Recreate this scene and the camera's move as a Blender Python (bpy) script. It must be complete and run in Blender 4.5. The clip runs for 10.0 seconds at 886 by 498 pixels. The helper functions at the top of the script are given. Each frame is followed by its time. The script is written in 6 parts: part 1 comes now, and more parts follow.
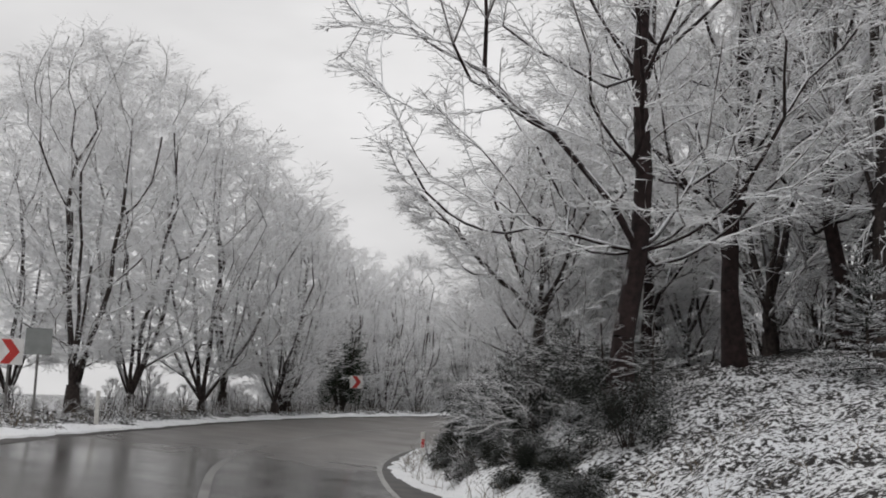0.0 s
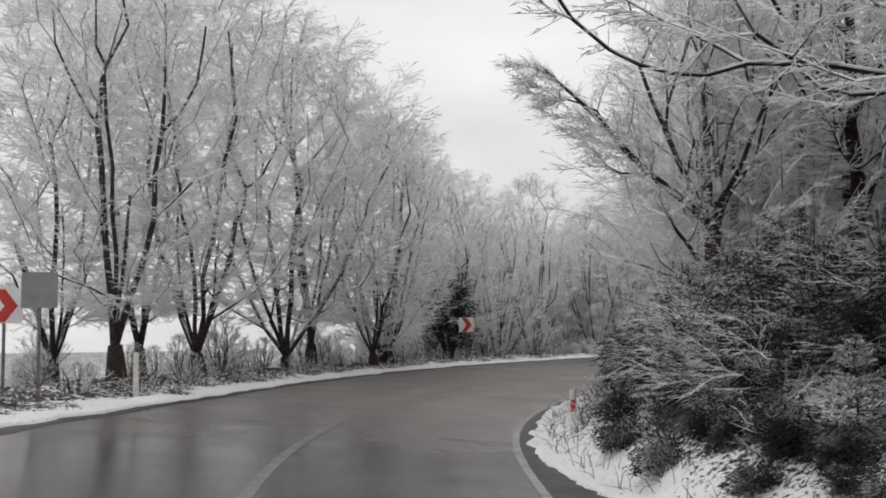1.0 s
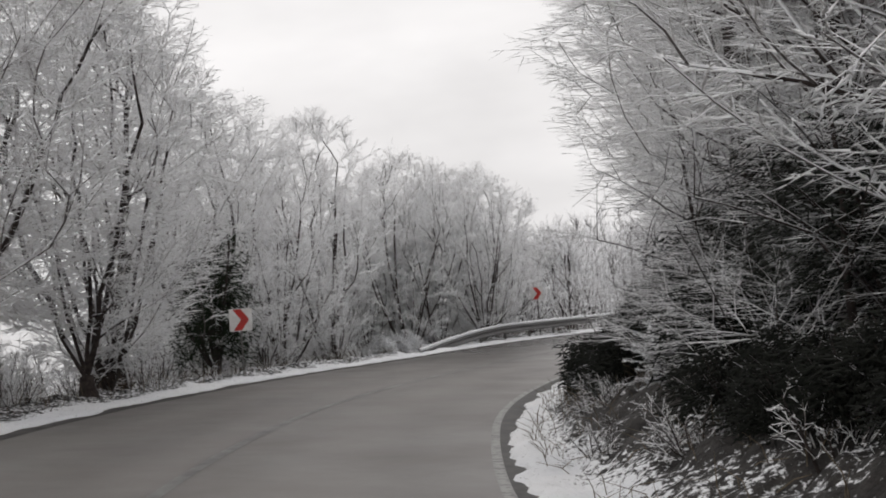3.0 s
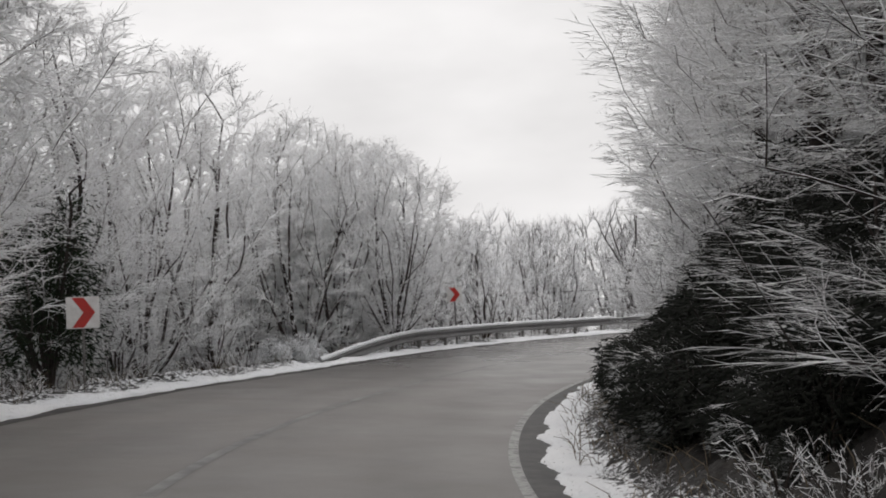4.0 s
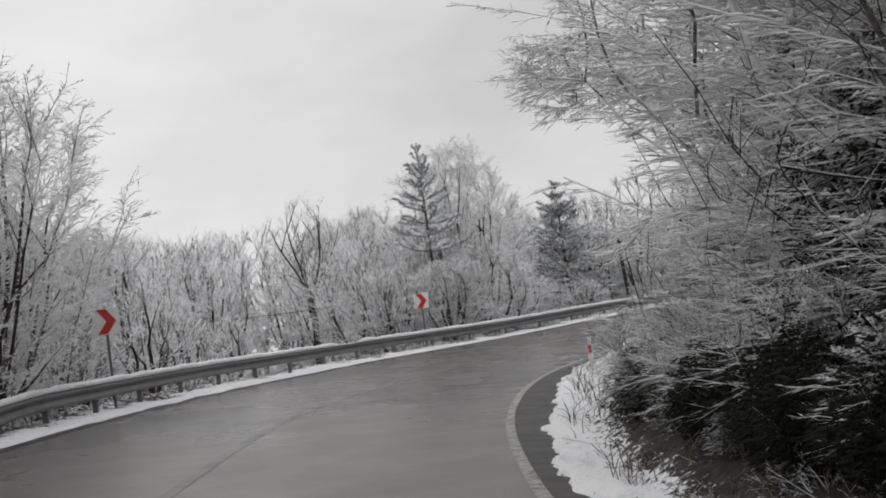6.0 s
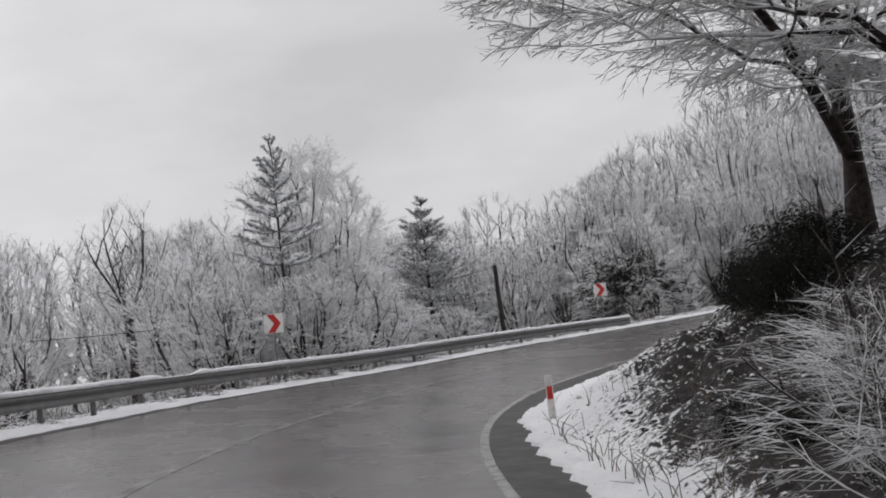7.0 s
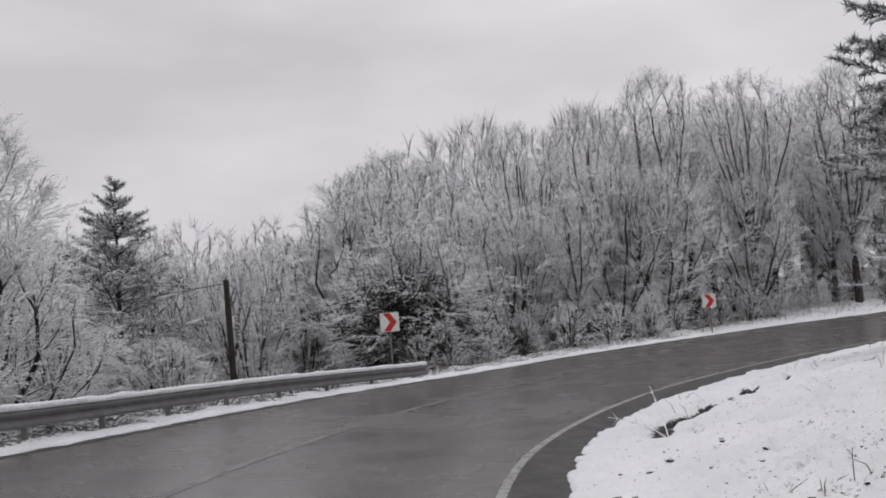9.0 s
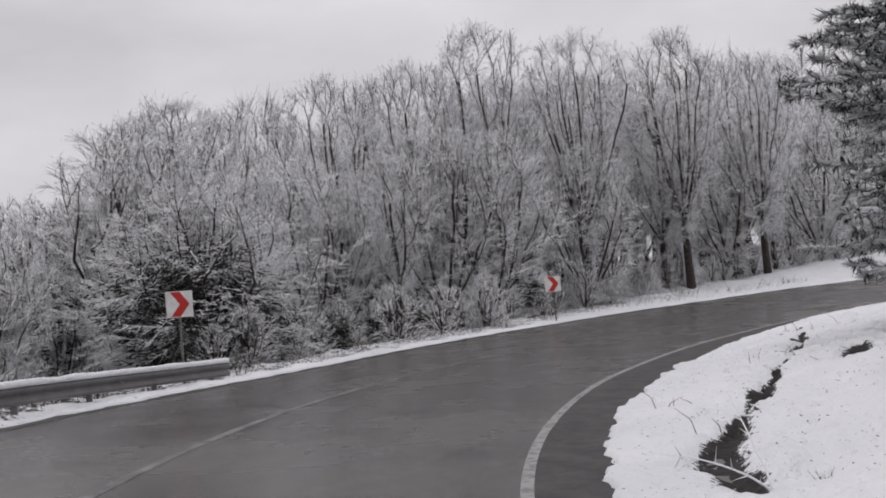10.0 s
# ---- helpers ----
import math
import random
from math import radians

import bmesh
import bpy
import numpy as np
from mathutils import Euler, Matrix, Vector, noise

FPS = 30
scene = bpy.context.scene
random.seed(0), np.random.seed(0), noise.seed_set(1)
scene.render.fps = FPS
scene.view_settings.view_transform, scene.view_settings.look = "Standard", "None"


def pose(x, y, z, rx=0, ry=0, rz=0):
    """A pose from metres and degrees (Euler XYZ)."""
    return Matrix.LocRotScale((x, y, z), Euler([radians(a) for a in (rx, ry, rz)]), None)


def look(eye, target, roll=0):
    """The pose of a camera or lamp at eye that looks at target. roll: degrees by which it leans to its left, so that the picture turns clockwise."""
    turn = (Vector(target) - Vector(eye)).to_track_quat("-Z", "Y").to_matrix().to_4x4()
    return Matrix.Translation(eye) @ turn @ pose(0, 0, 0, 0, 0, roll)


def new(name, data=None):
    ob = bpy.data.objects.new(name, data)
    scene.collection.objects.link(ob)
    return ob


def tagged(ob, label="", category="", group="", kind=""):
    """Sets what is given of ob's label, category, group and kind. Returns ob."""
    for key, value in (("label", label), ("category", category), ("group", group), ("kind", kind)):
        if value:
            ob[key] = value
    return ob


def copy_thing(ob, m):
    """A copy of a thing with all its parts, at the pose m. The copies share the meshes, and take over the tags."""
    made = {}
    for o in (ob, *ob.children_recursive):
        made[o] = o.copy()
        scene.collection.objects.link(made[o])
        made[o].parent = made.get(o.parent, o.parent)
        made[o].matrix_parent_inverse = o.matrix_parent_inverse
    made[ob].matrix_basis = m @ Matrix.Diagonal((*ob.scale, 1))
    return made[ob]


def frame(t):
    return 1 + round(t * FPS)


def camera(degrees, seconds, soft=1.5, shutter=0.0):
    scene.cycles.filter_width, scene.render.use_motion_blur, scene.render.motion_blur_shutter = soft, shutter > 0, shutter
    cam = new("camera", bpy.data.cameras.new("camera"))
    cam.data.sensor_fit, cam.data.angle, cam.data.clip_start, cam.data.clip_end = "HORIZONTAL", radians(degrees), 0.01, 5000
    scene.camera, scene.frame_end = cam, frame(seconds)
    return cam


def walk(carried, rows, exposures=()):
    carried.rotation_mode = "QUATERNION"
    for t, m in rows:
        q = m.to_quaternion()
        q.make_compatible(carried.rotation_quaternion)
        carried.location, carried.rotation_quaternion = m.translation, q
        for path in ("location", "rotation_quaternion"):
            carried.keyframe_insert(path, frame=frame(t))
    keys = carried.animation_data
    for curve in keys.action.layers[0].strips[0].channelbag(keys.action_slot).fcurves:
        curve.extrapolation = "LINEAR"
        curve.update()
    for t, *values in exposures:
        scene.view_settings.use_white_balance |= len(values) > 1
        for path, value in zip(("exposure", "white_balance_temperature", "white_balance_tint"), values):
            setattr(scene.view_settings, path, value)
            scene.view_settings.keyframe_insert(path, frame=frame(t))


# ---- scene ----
cam = camera(43.87, 10.0, soft=1.8)
PATH = [
    (0.0, 0.000, 0.000, 1.600, 98.05, -1.96, 0.70),
    (0.5, -0.476, 3.808, 1.681, 97.84, 0.71, 3.48),
    (1.0, -0.949, 7.741, 1.731, 94.96, 0.69, 6.14),
    (1.5, -1.537, 11.665, 1.707, 95.03, 2.52, 4.76),
    (2.0, -2.238, 15.643, 1.659, 94.67, 4.61, 1.65),
    (2.5, -2.823, 19.660, 1.657, 95.52, 3.79, -1.48),
    (3.0, -3.257, 23.702, 1.673, 94.50, 4.64, -7.13),
    (3.2, -3.380, 25.324, 1.682, 94.58, 4.83, -8.32),
    (4.3, -3.331, 34.319, 1.797, 94.24, 4.66, -16.99),
    (4.5, -3.129, 35.971, 1.814, 94.85, 6.83, -19.14),
    (5.0, -2.354, 40.090, 1.855, 95.19, 6.38, -22.91),
    (5.5, -1.232, 44.179, 1.882, 94.60, 7.83, -28.01),
    (6.0, 0.238, 48.208, 1.900, 94.50, 8.04, -32.93),
    (6.2, 0.910, 49.794, 1.909, 95.41, 7.75, -35.64),
    (7.3, 5.482, 58.166, 2.020, 95.33, 5.89, -44.78),
    (7.5, 6.441, 59.586, 2.053, 95.73, 5.38, -47.17),
    (8.0, 8.972, 63.005, 2.131, 94.91, 4.51, -51.07),
    (8.5, 11.723, 66.231, 2.189, 96.15, 4.46, -55.99),
    (9.0, 14.723, 69.204, 2.229, 96.37, 4.47, -59.01),
    (9.5, 17.971, 71.898, 2.267, 95.51, 5.58, -64.28),
    (10.0, 21.430, 74.324, 2.313, 95.24, 5.30, -70.95),
]
EXPOSURES = [(0.0, 0.0, 6520, 11), (1.6, 0.18, 6600, 12), (3.2, 0.18, 6600, 12), (5.0, 0.12, 6550, 11), (6.0, 0.04, 6500, 11), (7.4, -0.07, 6400, 14), (10.0, -0.06, 6380, 16)]
walk(cam, [(t, pose(x, y, z, rx, ry, rz)) for t, x, y, z, rx, ry, rz in PATH], EXPOSURES)

# ---- light ----
world = bpy.data.worlds.new("overcast")
scene.world = world
world.use_nodes = True
wt = world.node_tree
wt.nodes.clear()
w_out = wt.nodes.new("ShaderNodeOutputWorld")
w_bg = wt.nodes.new("ShaderNodeBackground")
w_sky = wt.nodes.new("ShaderNodeTexSky")
w_sky.sky_type = 'NISHITA'
w_sky.sun_disc = False
w_sky.sun_elevation, w_sky.sun_rotation = radians(38), radians(150)
w_sky.air_density, w_sky.dust_density, w_sky.ozone_density = 1.0, 4.0, 1.0
w_bw = wt.nodes.new("ShaderNodeHueSaturation")
w_bw.inputs["Saturation"].default_value = 0.06
w_cloud = wt.nodes.new("ShaderNodeTexNoise")
w_cloud.inputs["Scale"].default_value = 2.4
w_cloud.inputs["Detail"].default_value = 5.0
w_map = wt.nodes.new("ShaderNodeMapRange")
w_map.inputs["From Min"].default_value, w_map.inputs["From Max"].default_value = 0.3, 0.7
w_map.inputs["To Min"].default_value, w_map.inputs["To Max"].default_value = 5.9, 8.8
w_comb = wt.nodes.new("ShaderNodeCombineColor")
w_mix = wt.nodes.new("ShaderNodeMix")
w_mix.data_type = 'RGBA'
w_mix.inputs["Factor"].default_value = 0.88          # a closed cloud deck hides most of the clear sky
w_tc = wt.nodes.new("ShaderNodeTexCoord")
w_str = wt.nodes.new("ShaderNodeMapping")
w_str.inputs["Scale"].default_value = (1.0, 1.0, 2.6)
wt.links.new(w_tc.outputs["Generated"], w_str.inputs["Vector"])
wt.links.new(w_str.outputs["Vector"], w_cloud.inputs["Vector"])
wt.links.new(w_cloud.outputs["Fac"], w_map.inputs["Value"])
# a cloud deck is brighter overhead than low down
w_sep = wt.nodes.new("ShaderNodeSeparateXYZ")
w_high = wt.nodes.new("ShaderNodeMapRange")
w_high.inputs["From Min"].default_value, w_high.inputs["From Max"].default_value = 0.3, 1.0
w_high.inputs["To Min"].default_value, w_high.inputs["To Max"].default_value = 1.0, 1.32
w_mul = wt.nodes.new("ShaderNodeMath")
w_mul.operation = 'MULTIPLY'
wt.links.new(w_tc.outputs["Generated"], w_sep.inputs[0])
wt.links.new(w_sep.outputs["Z"], w_high.inputs["Value"])
wt.links.new(w_map.outputs["Result"], w_mul.inputs[0])
wt.links.new(w_high.outputs["Result"], w_mul.inputs[1])
for ch in ("Red", "Green", "Blue"):
    wt.links.new(w_mul.outputs[0], w_comb.inputs[ch])
wt.links.new(w_sky.outputs["Color"], w_bw.inputs["Color"])
wt.links.new(w_bw.outputs["Color"], w_mix.inputs["A"])
wt.links.new(w_comb.outputs["Color"], w_mix.inputs["B"])
wt.links.new(w_mix.outputs["Result"], w_bg.inputs["Color"])
w_bg.inputs["Strength"].default_value = 0.105
wt.links.new(w_bg.outputs["Background"], w_out.inputs["Surface"])
sun = new("sun", bpy.data.lights.new("sun", 'SUN'))
sun.data.energy, sun.data.angle, sun.data.color = 0.5, radians(25), (1.0, 0.97, 0.93)
sun.matrix_world = look((0, 0, 60), (14, -24, 24))


# ---- materials ----
def material(name, rough=0.8, metal=0.0, spec=0.4):
    m = bpy.data.materials.new(name)
    m.use_nodes = True
    b = m.node_tree.nodes["Principled BSDF"]
    b.inputs["Roughness"].default_value = rough
    b.inputs["Metallic"].default_value = metal
    b.inputs["Specular IOR Level"].default_value = spec
    return m, m.node_tree, b


def noise_node(nt, scale, detail=4.0, rough=0.55, vec=None):
    n = nt.nodes.new("ShaderNodeTexNoise")
    n.inputs["Scale"].default_value, n.inputs["Detail"].default_value, n.inputs["Roughness"].default_value = scale, detail, rough
    if vec is None:
        g = nt.nodes.new("ShaderNodeNewGeometry")
        vec = g.outputs["Position"]
    nt.links.new(vec, n.inputs["Vector"])
    return n.outputs["Fac"]


def ramp(nt, fac, stops):
    r = nt.nodes.new("ShaderNodeValToRGB")
    while len(r.color_ramp.elements) < len(stops):
        r.color_ramp.elements.new(0.5)
    for e, (p, c) in zip(r.color_ramp.elements, stops):
        e.position, e.color = p, (*c, 1.0) if len(c) == 3 else c
    nt.links.new(fac, r.inputs["Fac"])
    return r.outputs["Color"]


def mixed(nt, fac, a, b):
    x = nt.nodes.new("ShaderNodeMix")
    x.data_type = 'RGBA'
    if isinstance(fac, float):
        x.inputs["Factor"].default_value = fac
    else:
        nt.links.new(fac, x.inputs["Factor"])
    for key, v in (("A", a), ("B", b)):
        if isinstance(v, tuple):
            x.inputs[key].default_value = (*v, 1.0)
        else:
            nt.links.new(v, x.inputs[key])
    return x.outputs["Result"]


def math_node(nt, op, a, b=0.0, clamp=False):
    n = nt.nodes.new("ShaderNodeMath")
    n.operation, n.use_clamp = op, clamp
    for i, v in enumerate((a, b)):
        if isinstance(v, (int, float)):
            n.inputs[i].default_value = v
        else:
            nt.links.new(v, n.inputs[i])
    return n.outputs["Value"]


def bump(nt, b, height, strength, dist):
    n = nt.nodes.new("ShaderNodeBump")
    n.inputs["Strength"].default_value, n.inputs["Distance"].default_value = strength, dist
    nt.links.new(height, n.inputs["Height"])
    nt.links.new(n.outputs["Normal"], b.inputs["Normal"])


def up_facing(nt):
    g = nt.nodes.new("ShaderNodeNewGeometry")
    s = nt.nodes.new("ShaderNodeSeparateXYZ")
    nt.links.new(g.outputs["True Normal"], s.inputs["Vector"])
    return s.outputs["Z"]


def snowed(name, dark, light, lo, hi, scale, rough=0.85, snow=(0.80, 0.81, 0.83), patch=0.5):
    """A surface with snow lying on what faces up."""
    m, nt, b = material(name, rough, 0.0, 0.25)
    base = ramp(nt, noise_node(nt, scale, 5.0), [(0.3, dark), (0.72, light)])
    z = math_node(nt, 'ADD', up_facing(nt), math_node(nt, 'MULTIPLY', math_node(nt, 'SUBTRACT', noise_node(nt, 2.3, 3.0), 0.5), patch * 2))
    f = nt.nodes.new("ShaderNodeMapRange")
    f.inputs["From Min"].default_value, f.inputs["From Max"].default_value = lo, hi
    nt.links.new(z, f.inputs["Value"])
    nt.links.new(mixed(nt, f.outputs["Result"], base, snow), b.inputs["Base Color"])
    return m


M_BARK = snowed("bark", (0.016, 0.012, 0.011), (0.07, 0.055, 0.05), 0.28, 0.6, 9.0, patch=0.35)
M_BARK_RED = snowed("bark_reddish", (0.008, 0.005, 0.0048), (0.036, 0.022, 0.021), 0.22, 0.55, 7.0, patch=0.3)
M_LIMB = snowed("snow_lined_limb", (0.075, 0.067, 0.063), (0.25, 0.23, 0.22), -0.5, 0.0, 10.0, patch=0.45, snow=(0.88, 0.885, 0.9))
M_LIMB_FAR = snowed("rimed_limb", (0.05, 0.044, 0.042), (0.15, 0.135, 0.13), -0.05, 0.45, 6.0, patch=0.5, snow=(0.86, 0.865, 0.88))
# pale limb for the back trees: rime, plus distance haze put into the colour
M_RIME_HAZE = snowed("rime_all_round", (0.17, 0.16, 0.158), (0.34, 0.33, 0.328), -0.4, 0.4, 6.0, patch=0.5, snow=(0.86, 0.865, 0.88))
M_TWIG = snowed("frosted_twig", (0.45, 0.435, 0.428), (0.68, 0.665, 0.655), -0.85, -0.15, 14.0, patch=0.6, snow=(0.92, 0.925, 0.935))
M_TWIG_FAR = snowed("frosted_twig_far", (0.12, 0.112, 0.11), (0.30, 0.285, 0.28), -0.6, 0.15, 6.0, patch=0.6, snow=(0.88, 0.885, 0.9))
M_SPRUCE = snowed("spruce_needles", (0.009, 0.013, 0.010), (0.034, 0.044, 0.032), -0.15, 0.5, 9.0, patch=0.5)
M_LADEN = snowed("laden_needles", (0.008, 0.012, 0.009), (0.03, 0.04, 0.028), -0.35, 0.25, 9.0, patch=0.5)
M_CLOD = snowed("earth_clod", (0.008, 0.0065, 0.006), (0.05, 0.04, 0.032), 0.15, 0.6, 14.0, patch=0.5)
# bark-dark twigs, with shade put into the colour as well
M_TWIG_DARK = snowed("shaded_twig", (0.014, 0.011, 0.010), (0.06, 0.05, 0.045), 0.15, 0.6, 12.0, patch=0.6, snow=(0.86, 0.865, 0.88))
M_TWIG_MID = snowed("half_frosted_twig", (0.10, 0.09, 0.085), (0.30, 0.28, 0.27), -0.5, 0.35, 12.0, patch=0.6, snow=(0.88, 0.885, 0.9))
M_NEEDLE = snowed("needles", (0.008, 0.012, 0.009), (0.028, 0.038, 0.026), 0.15, 0.6, 11.0, patch=0.5)
M_PINE = snowed("pine_needles", (0.02, 0.025, 0.021), (0.075, 0.085, 0.072), -0.1, 0.5, 11.0, patch=0.5)
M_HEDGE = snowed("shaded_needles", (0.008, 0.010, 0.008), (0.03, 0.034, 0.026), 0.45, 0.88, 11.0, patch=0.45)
# near-black copy of the needles, with deep shade put into the colour
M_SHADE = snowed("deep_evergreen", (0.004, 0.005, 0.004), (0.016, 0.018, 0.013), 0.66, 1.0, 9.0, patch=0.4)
M_IVY = snowed("evergreen_leaf", (0.006, 0.011, 0.006), (0.03, 0.045, 0.022), 0.55, 0.9, 9.0, patch=0.5)
M_GRASS = snowed("dry_stalk", (0.06, 0.045, 0.03), (0.2, 0.16, 0.11), 0.5, 0.95, 12.0, patch=0.5)


def snow_material(name, attr=False):
    m, nt, b = material(name, 0.72, 0.0, 0.3)
    fine = noise_node(nt, 5.0, 6.0, 0.6)
    coarse = noise_node(nt, 0.55, 4.0)
    snow = ramp(nt, coarse, [(0.3, (0.74, 0.755, 0.78)), (0.7, (0.84, 0.845, 0.855))])
    litter = ramp(nt, noise_node(nt, 8.0, 6.0, 0.65), [(0.3, (0.007, 0.006, 0.0057)), (0.55, (0.02, 0.0172, 0.0155)), (0.78, (0.044, 0.038, 0.033))])
    if attr:
        a = nt.nodes.new("ShaderNodeAttribute")
        a.attribute_name = "bare"
        # clods and tussocks show through where the cover is thin
        grain = math_node(nt, 'ADD', math_node(nt, 'MULTIPLY', noise_node(nt, 12.0, 5.0, 0.68), 2.5), math_node(nt, 'MULTIPLY', noise_node(nt, 1.1, 3.0), 0.8))
        steep = math_node(nt, 'MULTIPLY', math_node(nt, 'MULTIPLY', math_node(nt, 'SUBTRACT', 0.9, up_facing(nt), True), a.outputs["Fac"]), 0.45)
        thr = math_node(nt, 'SUBTRACT', math_node(nt, 'ADD', math_node(nt, 'ADD', grain, steep), math_node(nt, 'MULTIPLY', a.outputs["Fac"], 0.9)), 2.17)
        specks = math_node(nt, 'MULTIPLY', math_node(nt, 'SUBTRACT', noise_node(nt, 18.0, 2.0), 0.675), 16.0, True)
        f = math_node(nt, 'MAXIMUM', math_node(nt, 'MULTIPLY', thr, 5.0, True), specks)
        nt.links.new(mixed(nt, f, snow, litter), b.inputs["Base Color"])
    else:
        nt.links.new(snow, b.inputs["Base Color"])
    bump(nt, b, math_node(nt, 'ADD', fine, math_node(nt, 'MULTIPLY', noise_node(nt, 1.6, 3.0), 1.5)), 0.85, 0.12)
    return m


M_SNOW = snow_material("snow")
M_GROUND = snow_material("snowy_ground", True)

M_ASPHALT, _nt, _b = material("wet_asphalt", 0.35, 0.0, 0.5)
_agg = noise_node(_nt, 42.0, 6.0, 0.7)
_patch = noise_node(_nt, 0.28, 4.0, 0.6)
_col = ramp(_nt, _agg, [(0.25, (0.052, 0.0485, 0.046)), (0.75, (0.138, 0.129, 0.122))])
_col2 = mixed(_nt, ramp(_nt, _patch, [(0.35, (0, 0, 0)), (0.7, (0.6, 0.6, 0.6))]), _col, (0.112, 0.097, 0.087))
_col2 = mixed(_nt, ramp(_nt, noise_node(_nt, 1.1, 6.0, 0.65), [(0.52, (0, 0, 0)), (0.66, (0.55, 0.55, 0.55))]), _col2, (0.042, 0.040, 0.039))
# the road has dried a little along the middle stretch
_tc = _nt.nodes.new("ShaderNodeTexCoord")
_xyz = _nt.nodes.new("ShaderNodeSeparateXYZ")
_nt.links.new(_tc.outputs["Object"], _xyz.inputs[0])
_dry = ramp(_nt, math_node(_nt, 'MULTIPLY', _xyz.outputs["Y"], 0.01), [(0.2, (0, 0, 0)), (0.34, (1, 1, 1)), (0.52, (1, 1, 1)), (0.66, (0.3, 0.3, 0.3))])
_dryf = math_node(_nt, 'MULTIPLY', _dry, 0.45)
_col2 = mixed(_nt, _dryf, _col2, (0.185, 0.172, 0.162))
_ac = _nt.nodes.new("ShaderNodeAttribute")
_ac.attribute_name = "across"
_trk = math_node(_nt, 'MULTIPLY', math_node(_nt, 'MULTIPLY', math_node(_nt, 'ADD', math_node(_nt, 'COSINE', math_node(_nt, 'ADD', math_node(_nt, 'MULTIPLY', _ac.outputs["Fac"], 3.6), math_node(_nt, 'MULTIPLY', noise_node(_nt, 0.15, 2.0), 3.0))), 1.0), noise_node(_nt, 0.35, 4.0)), 0.34, True)
_trk = math_node(_nt, 'MULTIPLY', _trk, math_node(_nt, 'ADD', math_node(_nt, 'MULTIPLY', _dry, 0.85), 0.15))
_col2 = mixed(_nt, _trk, _col2, (0.20, 0.187, 0.176))
_col2 = mixed(_nt, math_node(_nt, 'MULTIPLY', math_node(_nt, 'SUBTRACT', 1.0, _dry, True), 0.45), _col2, (0.035, 0.034, 0.033))
_nt.links.new(_col2, _b.inputs["Base Color"])
_rg = _nt.nodes.new("ShaderNodeMapRange")
_rg.inputs["From Min"].default_value, _rg.inputs["From Max"].default_value = 0.3, 0.7
_rg.inputs["To Min"].default_value, _rg.inputs["To Max"].default_value = 0.05, 0.24
_nt.links.new(noise_node(_nt, 0.5, 5.0), _rg.inputs["Value"])
_nt.links.new(math_node(_nt, 'ADD', _rg.outputs["Result"], math_node(_nt, 'MULTIPLY', _dry, 0.34)), _b.inputs["Roughness"])
bump(_nt, _b, _agg, 0.2, 0.005)


def worn(name, col, under, rough, lo=0.38, hi=0.5, scale=7.0):
    m, nt, b = material(name, rough)
    f = ramp(nt, noise_node(nt, scale, 6.0, 0.7), [(lo, (0, 0, 0)), (hi, (1, 1, 1))])
    nt.links.new(mixed(nt, f, under, col), b.inputs["Base Color"])
    return m


M_LINE = worn("road_paint", (0.32, 0.32, 0.31), (0.10, 0.098, 0.095), 0.55, 0.36, 0.54)
M_LINE_FAINT = worn("worn_road_paint", (0.225, 0.225, 0.217), (0.075, 0.072, 0.07), 0.4, 0.40, 0.66, 1.9)
M_STEEL = worn("galvanised_steel", (0.135, 0.133, 0.134), (0.085, 0.081, 0.079), 0.5, 0.35, 0.65, 3.0)
M_POST = worn("steel_post", (0.16, 0.155, 0.15), (0.09, 0.08, 0.075), 0.6)
M_WHITE = worn("white_board", (0.78, 0.77, 0.76), (0.62, 0.6, 0.58), 0.45, 0.3, 0.6, 5.0)
M_RED = worn("red_sheeting", (0.52, 0.03, 0.022), (0.38, 0.03, 0.025), 0.4, 0.3, 0.6, 5.0)
M_GREY = worn("grey_board_back", (0.23, 0.24, 0.235), (0.18, 0.19, 0.185), 0.5, 0.3, 0.6, 3.0)
M_PLASTIC = worn("white_plastic", (0.72, 0.71, 0.68), (0.5, 0.48, 0.44), 0.5, 0.3, 0.6, 6.0)
M_POLE = snowed("weathered_pole", (0.02, 0.017, 0.015), (0.06, 0.05, 0.045), 0.7, 0.9, 12.0)
M_WIRE = material("black_wire", 0.6)[0]
M_WIRE.node_tree.nodes["Principled BSDF"].inputs["Base Color"].default_value = (0.03, 0.03, 0.03, 1)


# ---- building helpers ----
def mesh_object(name, verts, faces, mat, parent=None, smooth=False, label=""):
    me = bpy.data.meshes.new(name)
    me.from_pydata([tuple(v) for v in verts], [], [tuple(f) for f in faces])
    me.materials.append(mat)
    if smooth:
        me.polygons.foreach_set("use_smooth", [True] * len(me.polygons))
    me.update()
    ob = new(name, me)
    if parent is not None:
        ob.parent = parent
    if label:
        tagged(ob, label)
    return ob


def part(name, bm, mat, parent, label="", smooth=False):
    me = bpy.data.meshes.new(name)
    bm.to_mesh(me)
    bm.free()
    me.materials.append(mat)
    if smooth:
        me.polygons.foreach_set("use_smooth", [True] * len(me.polygons))
    ob = new(name, me)
    ob.parent = parent
    if label:
        tagged(ob, label)
    return ob


